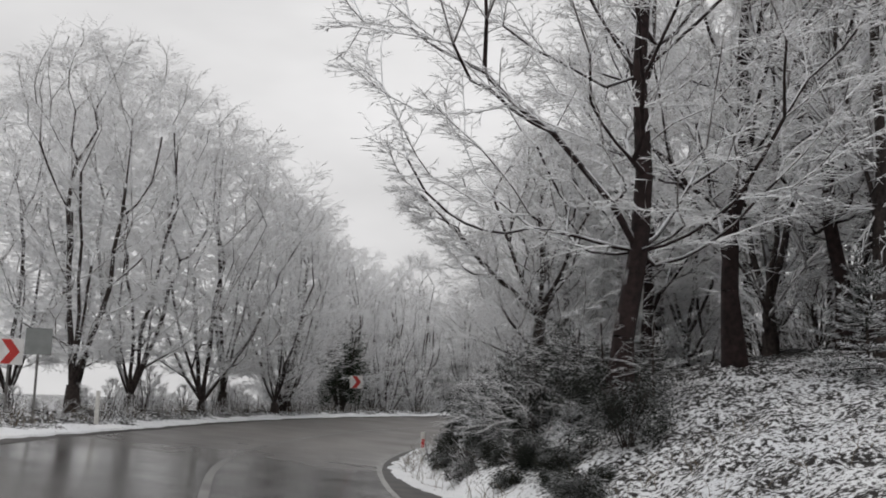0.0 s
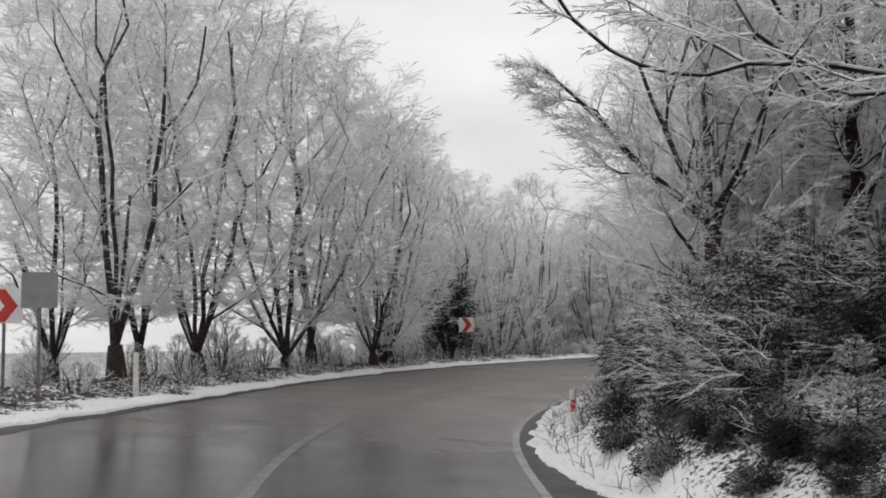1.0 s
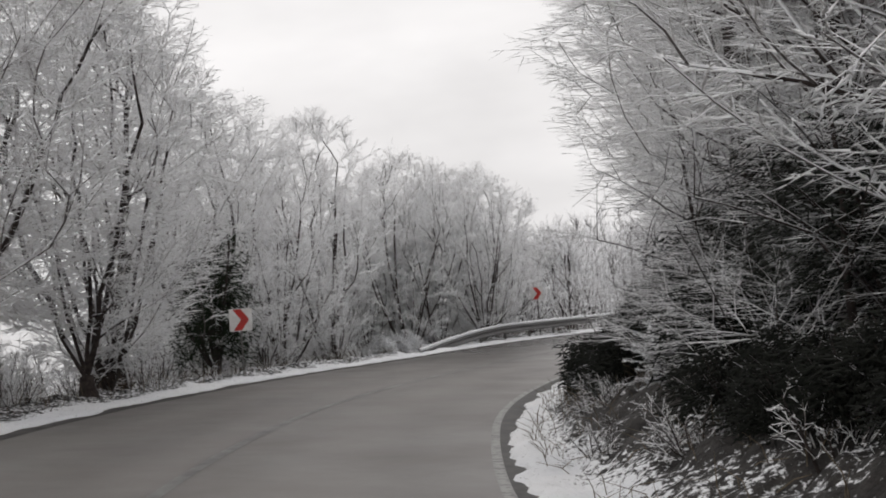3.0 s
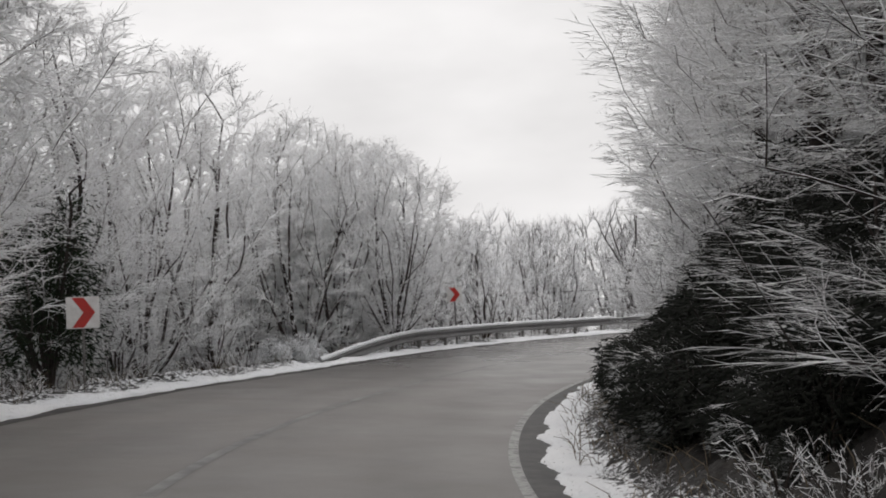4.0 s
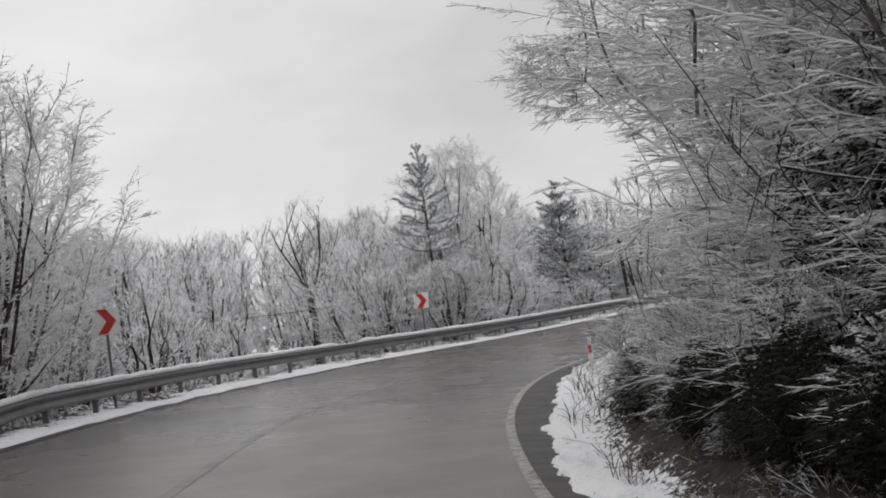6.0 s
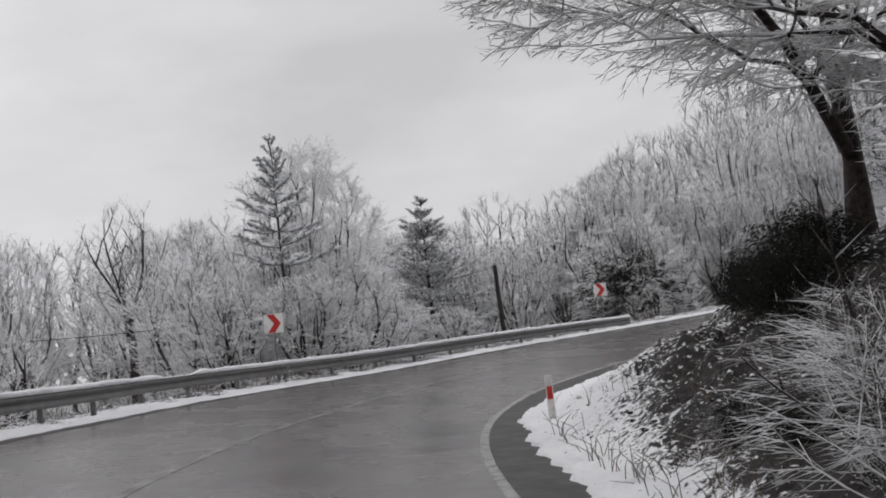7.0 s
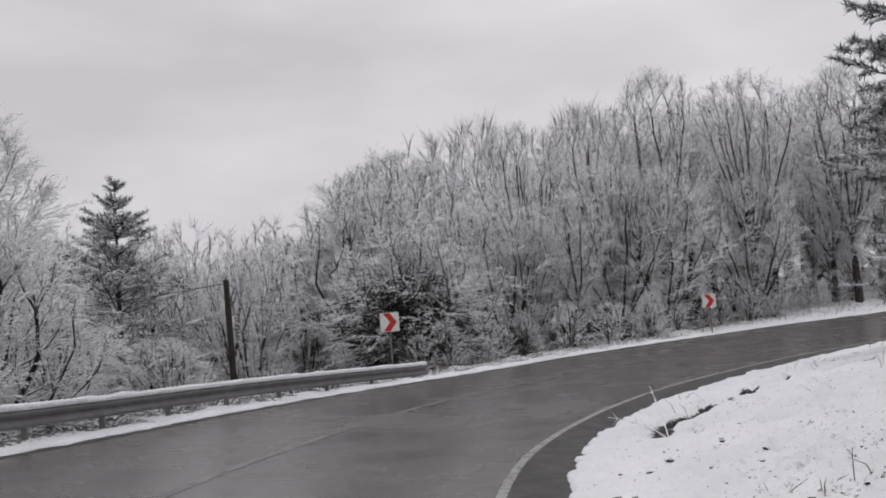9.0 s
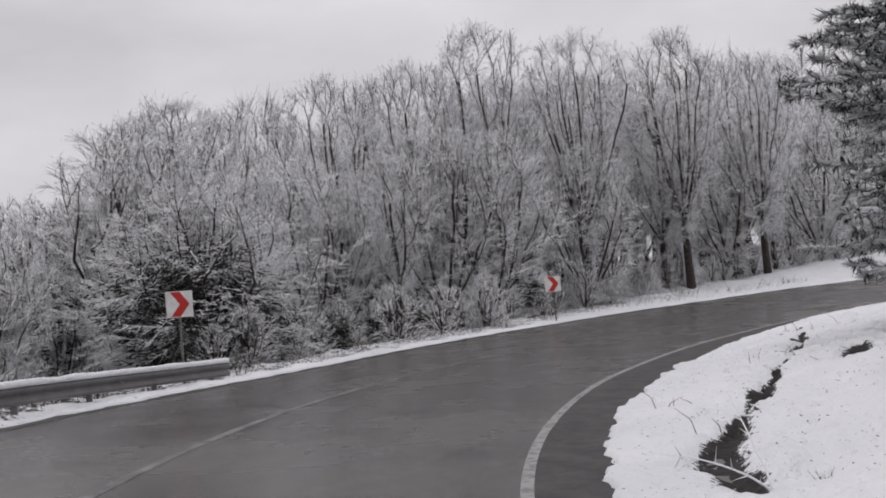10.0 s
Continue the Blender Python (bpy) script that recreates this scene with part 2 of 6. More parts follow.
def box_bm(size, centre=(0, 0, 0), bevel=0.0, rot=None):
    bm = bmesh.new()
    bmesh.ops.create_cube(bm, size=1.0)
    bmesh.ops.scale(bm, vec=size, verts=bm.verts)
    if bevel:
        bmesh.ops.bevel(bm, geom=list(bm.edges), offset=bevel, segments=2, affect='EDGES')
    m = Matrix.Translation(centre) @ (rot if rot is not None else Matrix())
    bmesh.ops.transform(bm, matrix=m, verts=bm.verts)
    return bm


def tube_bm(r0, r1, z0, z1, sides=10, bevel=0.0):
    bm = bmesh.new()
    bmesh.ops.create_cone(bm, cap_ends=True, segments=sides, radius1=r0, radius2=r1, depth=z1 - z0)
    bmesh.ops.translate(bm, vec=(0, 0, (z0 + z1) / 2), verts=bm.verts)
    return bm


def thing(name, m, label, category, group="", kind=""):
    ob = new(name)
    ob.matrix_basis = m
    return tagged(ob, label, category, group, kind)


# ---- the road's line: x, y, z of the driven lane every nine metres ----
CTRL = np.array([(2.21, -24.88, 0.06), (1.38, -15.92, 0.06), (0.55, -6.95, 0.06), (-0.18, 1.99, 0.06), (-1.43, 10.88, 0.06), (-2.9, 19.81, 0.09), (-3.52, 28.79, 0.14), (-2.78, 37.71, 0.21), (-0.49, 46.38, 0.29), (3.26, 54.59, 0.39), (8.25, 62.11, 0.5), (14.3, 68.74, 0.61), (21.35, 74.31, 0.73), (29.2, 78.66, 1.09), (37.87, 80.99, 1.45), (46.85, 81.17, 1.81), (55.6, 79.19, 2.17), (63.62, 75.15, 2.53), (70.44, 69.31, 2.89), (75.66, 62.0, 3.26), (79.7, 53.97, 3.71), (82.85, 45.54, 4.16), (85.07, 36.82, 4.61), (86.35, 27.92, 5.06)])


def spline(ctrl, step=0.5):
    pts = []
    n = len(ctrl)
    for i in range(n - 1):
        p0, p1, p2, p3 = ctrl[max(i - 1, 0)], ctrl[i], ctrl[i + 1], ctrl[min(i + 2, n - 1)]
        k = max(2, int(round(np.linalg.norm(p2 - p1) / step)))
        for j in range(k):
            u = j / k
            pts.append(0.5 * (2 * p1 + (p2 - p0) * u + (2 * p0 - 5 * p1 + 4 * p2 - p3) * u * u + (3 * p1 - p0 - 3 * p2 + p3) * u ** 3))
    pts.append(ctrl[-1])
    return np.array(pts)


LINE = spline(CTRL)
_len = np.r_[0, np.cumsum(np.linalg.norm(np.diff(LINE[:, :2], axis=0), axis=1))]
SS = np.arange(-24.5, _len[-1] - 25.5, 0.5)
LX, LY, LZ = (np.interp(SS + 25.0, _len, LINE[:, k]) for k in range(3))
TX, TY = np.gradient(LX), np.gradient(LY)
_n = np.hypot(TX, TY)
TX, TY = TX / _n, TY / _n
KNOTS = (-10, 5, 15, 22, 30, 38, 45, 52, 60, 68, 76, 84, 92, 100, 108, 116, 125, 135, 150)


def along(values):
    """A smooth profile along the road from its values at the knots."""
    g = np.arange(-60.0, 320.0, 0.5)
    w = np.hanning(17)
    v = np.convolve(np.pad(np.interp(g, KNOTS, values), 8, mode='edge'), w / w.sum(), 'valid')
    return lambda s: np.interp(s, g, v)


LEFT_EDGE = along((-5.63, -5.62, -5.56, -5.41, -5.03, -5.26, -5.77, -5.95, -5.85, -6.4, -7.02, -7.34, -6.0, -5.52, -5.42, -5.72, -6.16, -6.56, -6.43))
RIGHT_EDGE = along((3.89, 3.72, 3.5, 2.0, 2.06, 2.05, 2.03, 2.01, 2.01, 2.4, 1.92, 2.05, 2.85, 3.92, 4.63, 4.4, 3.56, 3.32, 3.3))
RIGHT_LINE = along((1.83, 1.79, 1.76, 1.72, 1.72, 1.84, 1.6, 1.57, 1.68, 1.61, 1.41, 1.29, 2.12, 3.0, 3.53, 3.58, 3.41, 3.3, 3.17))
CENTRE = along((-1.13, -1.16, -1.15, -1.4, -1.41, -1.52, -1.78, -1.75, -1.72, -2.15, -2.25, -2.39, -1.73, -1.4, -1.31, -1.42, -1.48, -1.52, -1.52))
BANK = along((0.078, 0.077, 0.077, 0.079, 0.08, 0.077, 0.073, 0.065, 0.062, 0.067, 0.07, 0.07, 0.056, 0.046, 0.043, 0.058, 0.072, 0.085, 0.085))
RAIL_TOP = along((0.72, 0.72, 0.72, 0.72, 0.72, 0.72, 0.72, 0.71, 0.70, 0.70, 0.75, 0.735, 0.685, 0.61, 0.47, 0.47, 0.47, 0.47, 0.47))
LZ = LZ + along((0.14, 0.143, 0.15, 0.14, 0.116, 0.127, 0.13, 0.18, 0.22, 0.228, 0.17, 0.12, 0.05, 0.12, 0.11, 0.15, 0.215, 0.253, 0.247))(SS)


def lane(s, d, up=0.0):
    """A place by its way along the road, its way to the right of the driven line, and its height over the road there."""
    x, y, z, tx, ty = (np.interp(s, SS, a) for a in (LX, LY, LZ, TX, TY))
    return Vector((x + ty * d, y - tx * d, z - float(BANK(s)) * float(np.clip(d, -9, 6)) + up))


def heading(s):
    return math.degrees(math.atan2(np.interp(s, SS, TY), np.interp(s, SS, TX)))


def locate(x, y):
    """Way along and to the right of the road, of many places."""
    x, y = np.atleast_1d(np.asarray(x, float)), np.atleast_1d(np.asarray(y, float))
    s, d = np.empty_like(x), np.empty_like(x)
    for a in range(0, len(x), 4000):
        q = (x[a:a + 4000, None] - LX[None, ::2]) ** 2 + (y[a:a + 4000, None] - LY[None, ::2]) ** 2
        k = q.argmin(1) * 2
        s[a:a + 4000] = SS[k]
        d[a:a + 4000] = (x[a:a + 4000] - LX[k]) * TY[k] - (y[a:a + 4000] - LY[k]) * TX[k]
        far = np.sqrt(q.min(1))
        d[a:a + 4000] = np.sign(d[a:a + 4000]) * np.maximum(np.abs(d[a:a + 4000]), far)
    return s, d


def rise(s, d):
    """Height of the land over the road's own plane edge, beyond the edges of the asphalt."""
    s, d = np.asarray(s, float), np.asarray(d, float)
    z = np.interp(s, SS, LZ) - BANK(s) * np.clip(d, -8, 5)
    l = np.maximum(LEFT_EDGE(s) - d, 0)
    r = np.maximum(d - RIGHT_EDGE(s), 0)
    # left: a shoulder, then level fields at first and a falling slope further on
    fall = np.interp(s, [-30, 40, 58, 75, 100, 112, 130, 200], [0.02, 0.04, 0.20, 0.24, 0.18, 0.08, -0.10, -0.16])
    depth = np.interp(s, [-30, 40, 58, 75, 100, 112, 130, 200], [1.2, 1.5, 3.2, 3.8, 3.0, 1.2, -5.0, -8.0])
    ll = np.maximum(l - 1.6, 0)
    drop = np.where(fall > 0, np.minimum(fall * ll, np.abs(depth)), np.maximum(fall * ll, -np.abs(depth)))
    # right: a low wood floor, a cut bank round the inside of the bend, an open snowy corner
    slope = np.interp(s, [-30, 8, 20, 30, 60, 68, 74, 81, 87, 94, 102, 200], [0.20, 0.45, 0.80, 0.62, 0.52, 0.56, 0.64, 0.47, 0.18, 0.13, 0.11, 0.10])
    top = np.interp(s, [-30, 8, 20, 30, 60, 80, 88, 96, 110, 200], [2.2, 2.4, 3.0, 4.5, 5.5, 5.5, 3.2, 2.2, 2.0, 2.0])
    rr = np.maximum(r - 0.5, 0)
    up = top * (1 - np.exp(-slope * rr / top)) + 0.03 * np.maximum(rr - 8, 0)
    return z - drop + up


def ground(x, y):
    s, d = locate(x, y)
    return rise(s, d)


def ground_at(x, y):
    return float(ground(x, y)[0])


# ---- ground ----
def axis(lo, hi, step, far):
    a = list(np.arange(lo, hi + 0.01, step))
    k, w = step, []
    p = hi
    while p < far:
        k *= 1.35
        p += k
        w.append(p)
    k, v = step, []
    p = lo
    while p > -far:
        k *= 1.35
        p -= k
        v.append(p)
    return np.array(v[::-1] + a + w)


def fractal(x, y, scale, seed):
    return np.array([noise.fractal(Vector((px * scale, py * scale, seed)), 1.0, 2.0, 4) for px, py in zip(x, y)])


GULLY = [(91.2, 3.75, 0.05), (91.8, 3.85, 0.14), (92.8, 3.95, 0.28), (93.8, 4.1, 0.3), (94.8, 4.45, 0.16), (96.0, 4.9, 0.08), (97.5, 5.3, 0.15), (99.5, 5.75, 0.12), (103.0, 6.3, 0.04), (106.5, 6.7, 0.1), (109.5, 6.4, 0.16), (111.0, 6.3, 0.05)]
GULLY_FAR = [(100.8, 7.1, 0.1), (101.5, 7.2, 0.25), (102.5, 7.4, 0.3), (104.0, 7.5, 0.1)]
GULLY_EDGE = [(112.5, 5.3, 0.1), (114.5, 5.4, 0.25), (116.5, 5.3, 0.1)]


def gully(s, d):
    """Nearness, 0 to 1, to the little wash-outs in the snowy corner."""
    g = np.zeros(np.broadcast(s, d).shape)
    for line in (GULLY, GULLY_FAR, GULLY_EDGE):
        a = np.array(line)
        c, w = np.interp(s, a[:, 0], a[:, 1]), np.interp(s, a[:, 0], a[:, 2], left=0.0, right=0.0)
        w = w * (1 + 0.5 * np.sin(s * 3.1) * np.sin(s * 1.3 + 1))
        g = np.maximum(g, np.where(w > 0.02, np.clip(1.15 - np.abs(d - c) / np.maximum(1.15 * w, 0.03), 0, 1), 0))
    return g


def bare_amount(s, d):
    """How thin the snow lies: on the cut bank and under the wood. By the hedge it carries shade too."""
    r = d - RIGHT_EDGE(s)
    # from about 30 to 68 the bare dark litter also imitates the hedge's shade
    b = np.interp(s, [-30, 5, 14, 22, 30, 35, 42, 62, 68, 72, 77, 82, 88, 96, 200], [0.45, 0.50, 0.68, 0.68, 0.95, 1.0, 1.15, 1.15, 1.04, 0.94, 0.74, 0.50, 0.22, 0.12, 0.1])
    width = np.interp(s, [-30, 20, 40, 46, 57, 62, 70, 76, 90, 200], [0.9, 1.0, 0.9, 0.6, 0.6, 0.8, 1.2, 2.3, 3.0, 3.2])
    b = np.where(r > 0, b * np.clip((r - 0.15) / width, 0, 1), 0) + 1.6 * gully(s, d)
    l = LEFT_EDGE(s) - d
    bl = np.interp(s, [-30, 45, 60, 100, 122, 200], [0.76, 0.82, 0.70, 0.8, 0.6, 0.45])
    open_field = np.clip((l - 17) / 12, 0, 1) * np.clip((64 - s) / 8, 0, 1)
    open_field = np.maximum(open_field, np.clip((s - 122) / 6, 0, 1) * np.clip((d - np.interp(s, [110, 118, 126, 132, 143, 150, 170], [-7.0, -7.5, -8.5, -11.5, -19.0, -23.0, -26.0])) / 1.5, 0, 1))
    bl = bl * (1 - open_field) + 0.04 * open_field                       # open fields beyond the row of trees
    onset = np.interp(s, [-30, 20, 34, 45, 100, 122, 130, 200], [0.9, 0.5, 0.32, 0.36, 0.42, 0.3, 2.0, 3.0])
    onset = onset * (1.0 + 0.6 * np.sin(s * 1.9) * np.sin(s * 0.73 + 1) + 0.5 * np.sin(s * 4.7 + 2 * np.sin(s)))
    return np.where(l > 0, bl * np.clip((l - onset) / 0.35, 0, 1), b)


gx, gy = axis(-50, 110, 1.0, 1600), axis(-30, 135, 1.0, 1600)
XX, YY = np.meshgrid(gx, gy)
fx, fy = XX.ravel(), YY.ravel()
gs, gd = locate(fx, fy)
gz = rise(gs, gd)
near = (np.abs(fx - 30) < 130) & (np.abs(fy - 50) < 130)
rough_amt = np.zeros_like(gz)
rough_amt[near] = fractal(fx[near], fy[near], 0.35, 3.0) * 0.22
farness = np.clip((np.hypot(fx - 20, fy - 50) - 90) / 400, 0, 1)
gz = gz * (1 - farness) + (-4.0) * farness + rough_amt
inner = (gd > LEFT_EDGE(gs) - 3.0) & (gd < RIGHT_EDGE(gs) + 7.0)
gz = np.where(inner, gz - 0.8, gz)
nx, ny = len(gx), len(gy)
faces = [(j * nx + i, j * nx + i + 1, (j + 1) * nx + i + 1, (j + 1) * nx + i) for j in range(ny - 1) for i in range(nx - 1)]
land = mesh_object("ground", np.stack([fx, fy, gz], 1), faces, M_GROUND, smooth=True)
at = land.data.attributes.new("bare", 'FLOAT', 'POINT')
at.data.foreach_set("value", bare_amount(gs, gd).astype(np.float32))
tagged(land, "snow-covered forest ground with leaf litter showing through", "ground", kind="structure")


def ribbon(name, mat, s0, s1, step, cols, label, category, bare=False, kind="structure"):
    """A strip along the road; cols(s) gives its cross-section as rows of (d, z)."""
    ss = np.arange(s0, s1, step)
    verts, bars = [], []
    for s in ss:
        c = cols(s)
        x, y, tx, ty = (np.interp(s, SS, a) for a in (LX, LY, TX, TY))
        for d, z in c:
            verts.append((x + ty * d, y - tx * d, z))
        bars += [(s, d) for d, z in c]
    w = len(c)
    fs = [(i * w + j, i * w + j + 1, (i + 1) * w + j + 1, (i + 1) * w + j) for i in range(len(ss) - 1) for j in range(w - 1)]
    ob = mesh_object(name, verts, fs, mat, smooth=True)
    if bare:
        q = np.array(bars)
        a = ob.data.attributes.new("bare", 'FLOAT', 'POINT')
        a.data.foreach_set("value", bare_amount(q[:, 0], q[:, 1]).astype(np.float32))
    return tagged(ob, label, category, kind=kind)


def plane_z(s, d):
    return float(np.interp(s, SS, LZ)) - float(BANK(s)) * d


S_END = float(SS[-1])
road = ribbon("road", M_ASPHALT, -24, S_END, 0.5,
       lambda s: [(d, plane_z(s, d)) for d in np.linspace(LEFT_EDGE(s) - 1.0, RIGHT_EDGE(s) + 1.2, 36)],
       "wet dark grey asphalt road curving through the wood", "road")
# how far each point lies from the centre line, for the wheel tracks
across = np.concatenate([np.linspace(LEFT_EDGE(q) - 1.0, RIGHT_EDGE(q) + 1.2, 36) - CENTRE(q) for q in np.arange(-24, S_END, 0.5)])
road.data.attributes.new("across", 'FLOAT', 'POINT').data.foreach_set("value", across.astype(np.float32))
ribbon("edge_line", M_LINE, 2, S_END, 0.5,
       lambda s: [(RIGHT_LINE(s) + q, plane_z(s, RIGHT_LINE(s) + q) + 0.004) for q in (-0.06, 0.06)],
       "worn white edge line painted on the asphalt", "road marking")
ribbon("centre_line", M_LINE_FAINT, 2, S_END, 0.5,
       lambda s: [(CENTRE(s) + q, plane_z(s, CENTRE(s) + q) + 0.004) for q in (-0.07, 0.07)],
       "faded white centre line painted on the asphalt", "road marking")


M_STRIP = worn("wet_dark_asphalt", (0.062, 0.057, 0.053), (0.011, 0.010, 0.0095), 0.58, 0.38, 0.68, 2.6)
ribbon("road_shoulder", M_STRIP, 2, S_END, 0.5,
       lambda s: [(d, plane_z(s, d) + 0.004) for d in np.linspace(RIGHT_LINE(s) + 0.065, RIGHT_EDGE(s) + 0.6, 5)],
       "dark wet strip of asphalt between edge line and snow", "road shoulder")
ribbon("road_shoulder_outer", M_STRIP, 2, S_END, 0.5,
       lambda s: [(d, plane_z(s, d) + 0.004) for d in np.linspace(LEFT_EDGE(s) - 0.6, LEFT_EDGE(s) + 0.34 + 0.14 * noise.noise(Vector((s * 0.4, 1, 1))), 4)],
       "dark wet edge of the asphalt beside the snow bank", "road shoulder")


def verge(side):
    edge = LEFT_EDGE if side < 0 else RIGHT_EDGE
    offs = [-0.10, -0.02, 0.0, 0.06, 0.15, 0.3, 0.5] + ([0.62 + 0.12 * q for q in range(36)] + [5.2 + 0.3 * q for q in range(14)] if side > 0 else [0.75 + 0.25 * q for q in range(16)])
    reach = offs[-1]

    def cols(s):
        e = float(edge(s))
        wob = noise.fractal(Vector((s * 0.9, side * 7.0, 0.0)), 1.0, 2.0, 4) * 0.16 + noise.noise(Vector((s * 0.25, side * 3.0, 5.0))) * 0.12 + noise.noise(Vector((s * 3.3, side * 2.0, 8.0))) * 0.09
        out = []
        for k, o in enumerate(offs):
            d = e + side * (o + wob * (1 if o < 1.5 else max(0.0, 1 - (o - 1.5))))
            z = float(rise(s, d)) if o > 0.3 else plane_z(s, d)
            lump = noise.fractal(Vector((s * 1.3, d * 1.3, 9.0 + side)), 1.0, 2.0, 4)
            if k == 0:
                z -= 0.06
            elif k == 1:
                z += 0.012
            elif o < 0.1:
                z += 0.05
            else:
                clod = noise.fractal(Vector((s * 3.1, d * 3.1, 4.0)), 0.7, 2.2, 3)
                crumb = noise.noise(Vector((s * 6.3, d * 6.3, 2.0)))
                z += 0.07 + crumb * min(0.055, 0.03 * o) * (1.0 if 20 < s < 88 else 0.3) + lump * min(0.15, 0.05 + 0.05 * o) + clod * min(0.15, 0.07 * o) * (1.0 if 20 < s < 86 else 0.3)
            z -= 0.14 * float(gully(s, d))
            if o > reach - 1.3:
                z -= (o - reach + 1.3) * 0.45
            out.append((d, z))
        return out if side > 0 else out[::-1]
    return cols


ribbon("verge_left", M_GROUND, -24, S_END, 0.25, verge(-1), "ragged snow bank along the outer edge of the road", "snow verge", bare=True)
ribbon("verge_right", M_GROUND, -24, S_END, 0.12, verge(1), "ragged snowy verge along the inside of the bend", "snow verge", bare=True)

# ---- plants ----
def rings(p0, p1, sides):
    """Unit circles square to the way from p0 to p1."""
    ax = p1 - p0
    ax /= np.maximum(np.linalg.norm(ax, axis=1), 1e-6)[:, None]
    ref = np.where(np.abs(ax[:, 2:3]) < 0.9, np.array([[0.0, 0.0, 1.0]]), np.array([[1.0, 0.0, 0.0]]))
    u = np.cross(ax, ref)
    u /= np.linalg.norm(u, axis=1)[:, None]
    v = np.cross(u, ax)
    ang = np.arange(sides) * 2 * math.pi / sides + math.pi / 2
    return u[:, None, :] * np.cos(ang)[None, :, None] + v[:, None, :] * np.sin(ang)[None, :, None]


def tubes(name, segs, sides, mat, parent=None, label="", tips=(), tip_mat=None):
    """Tapered tubes, and tips that run out to a point, as one mesh: rows of start, end, two radii."""
    a = np.array(segs, float)
    p0, p1 = a[:, 0:3], a[:, 3:6]
    ring = rings(p0, p1, sides)
    verts = np.concatenate([p0[:, None, :] + ring * a[:, 6][:, None, None], p1[:, None, :] + ring * a[:, 7][:, None, None]], 1).reshape(-1, 3)
    base = (np.arange(len(a)) * 2 * sides)[:, None]
    k = np.arange(sides)
    k2 = (k + 1) % sides
    quads = np.stack([base + k, base + k2, base + k2 + sides, base + k + sides], 2).reshape(-1, 4)
    loops, starts = quads.ravel(), np.arange(len(quads)) * 4
    n_quads = len(starts)
    if len(tips):
        t = np.array(tips, float)
        q0, q1 = t[:, 0:3], t[:, 3:6]
        r3 = rings(q0, q1, 3)
        tv = np.concatenate([q0[:, None, :] + r3 * t[:, 6][:, None, None], q1[:, None, :]], 1).reshape(-1, 3)
        tb = (np.arange(len(t)) * 4)[:, None] + len(verts)
        c = np.arange(3)
        tris = np.stack([tb + c, tb + (c + 1) % 3, np.broadcast_to(tb + 3, (len(t), 3))], 2).reshape(-1, 3)
        starts = np.concatenate([starts, len(loops) + np.arange(len(tris)) * 3])
        loops = np.concatenate([loops, tris.ravel()])
        verts = np.concatenate([verts, tv])
    me = bpy.data.meshes.new(name)
    me.vertices.add(len(verts))
    me.vertices.foreach_set("co", verts.astype(np.float32).ravel())
    me.loops.add(len(loops))
    me.loops.foreach_set("vertex_index", loops.astype(np.int32))
    me.polygons.add(len(starts))
    me.polygons.foreach_set("loop_start", starts.astype(np.int32))
    me.update(calc_edges=True)
    if sides > 3:
        me.polygons.foreach_set("use_smooth", [True] * len(starts))
    me.materials.append(mat)
    if tip_mat is not None:
        me.materials.append(tip_mat)
        me.polygons.foreach_set("material_index", (np.arange(len(starts)) >= n_quads).astype(np.int32))
    ob = new(name, me)
    if parent is not None:
        ob.parent = parent
    if label:
        tagged(ob, label)
    return ob


def turned(d, rng, angle, roll=None):
    """The direction d, bent aside by an angle."""
    d = d.normalized()
    side = d.cross(Vector((0, 0, 1)) if abs(d.z) < 0.95 else Vector((1, 0, 0))).normalized()
    side = Matrix.Rotation(rng.uniform(0, 2 * math.pi) if roll is None else roll, 3, d) @ side
    return (Matrix.Rotation(angle, 3, side) @ d).normalized()


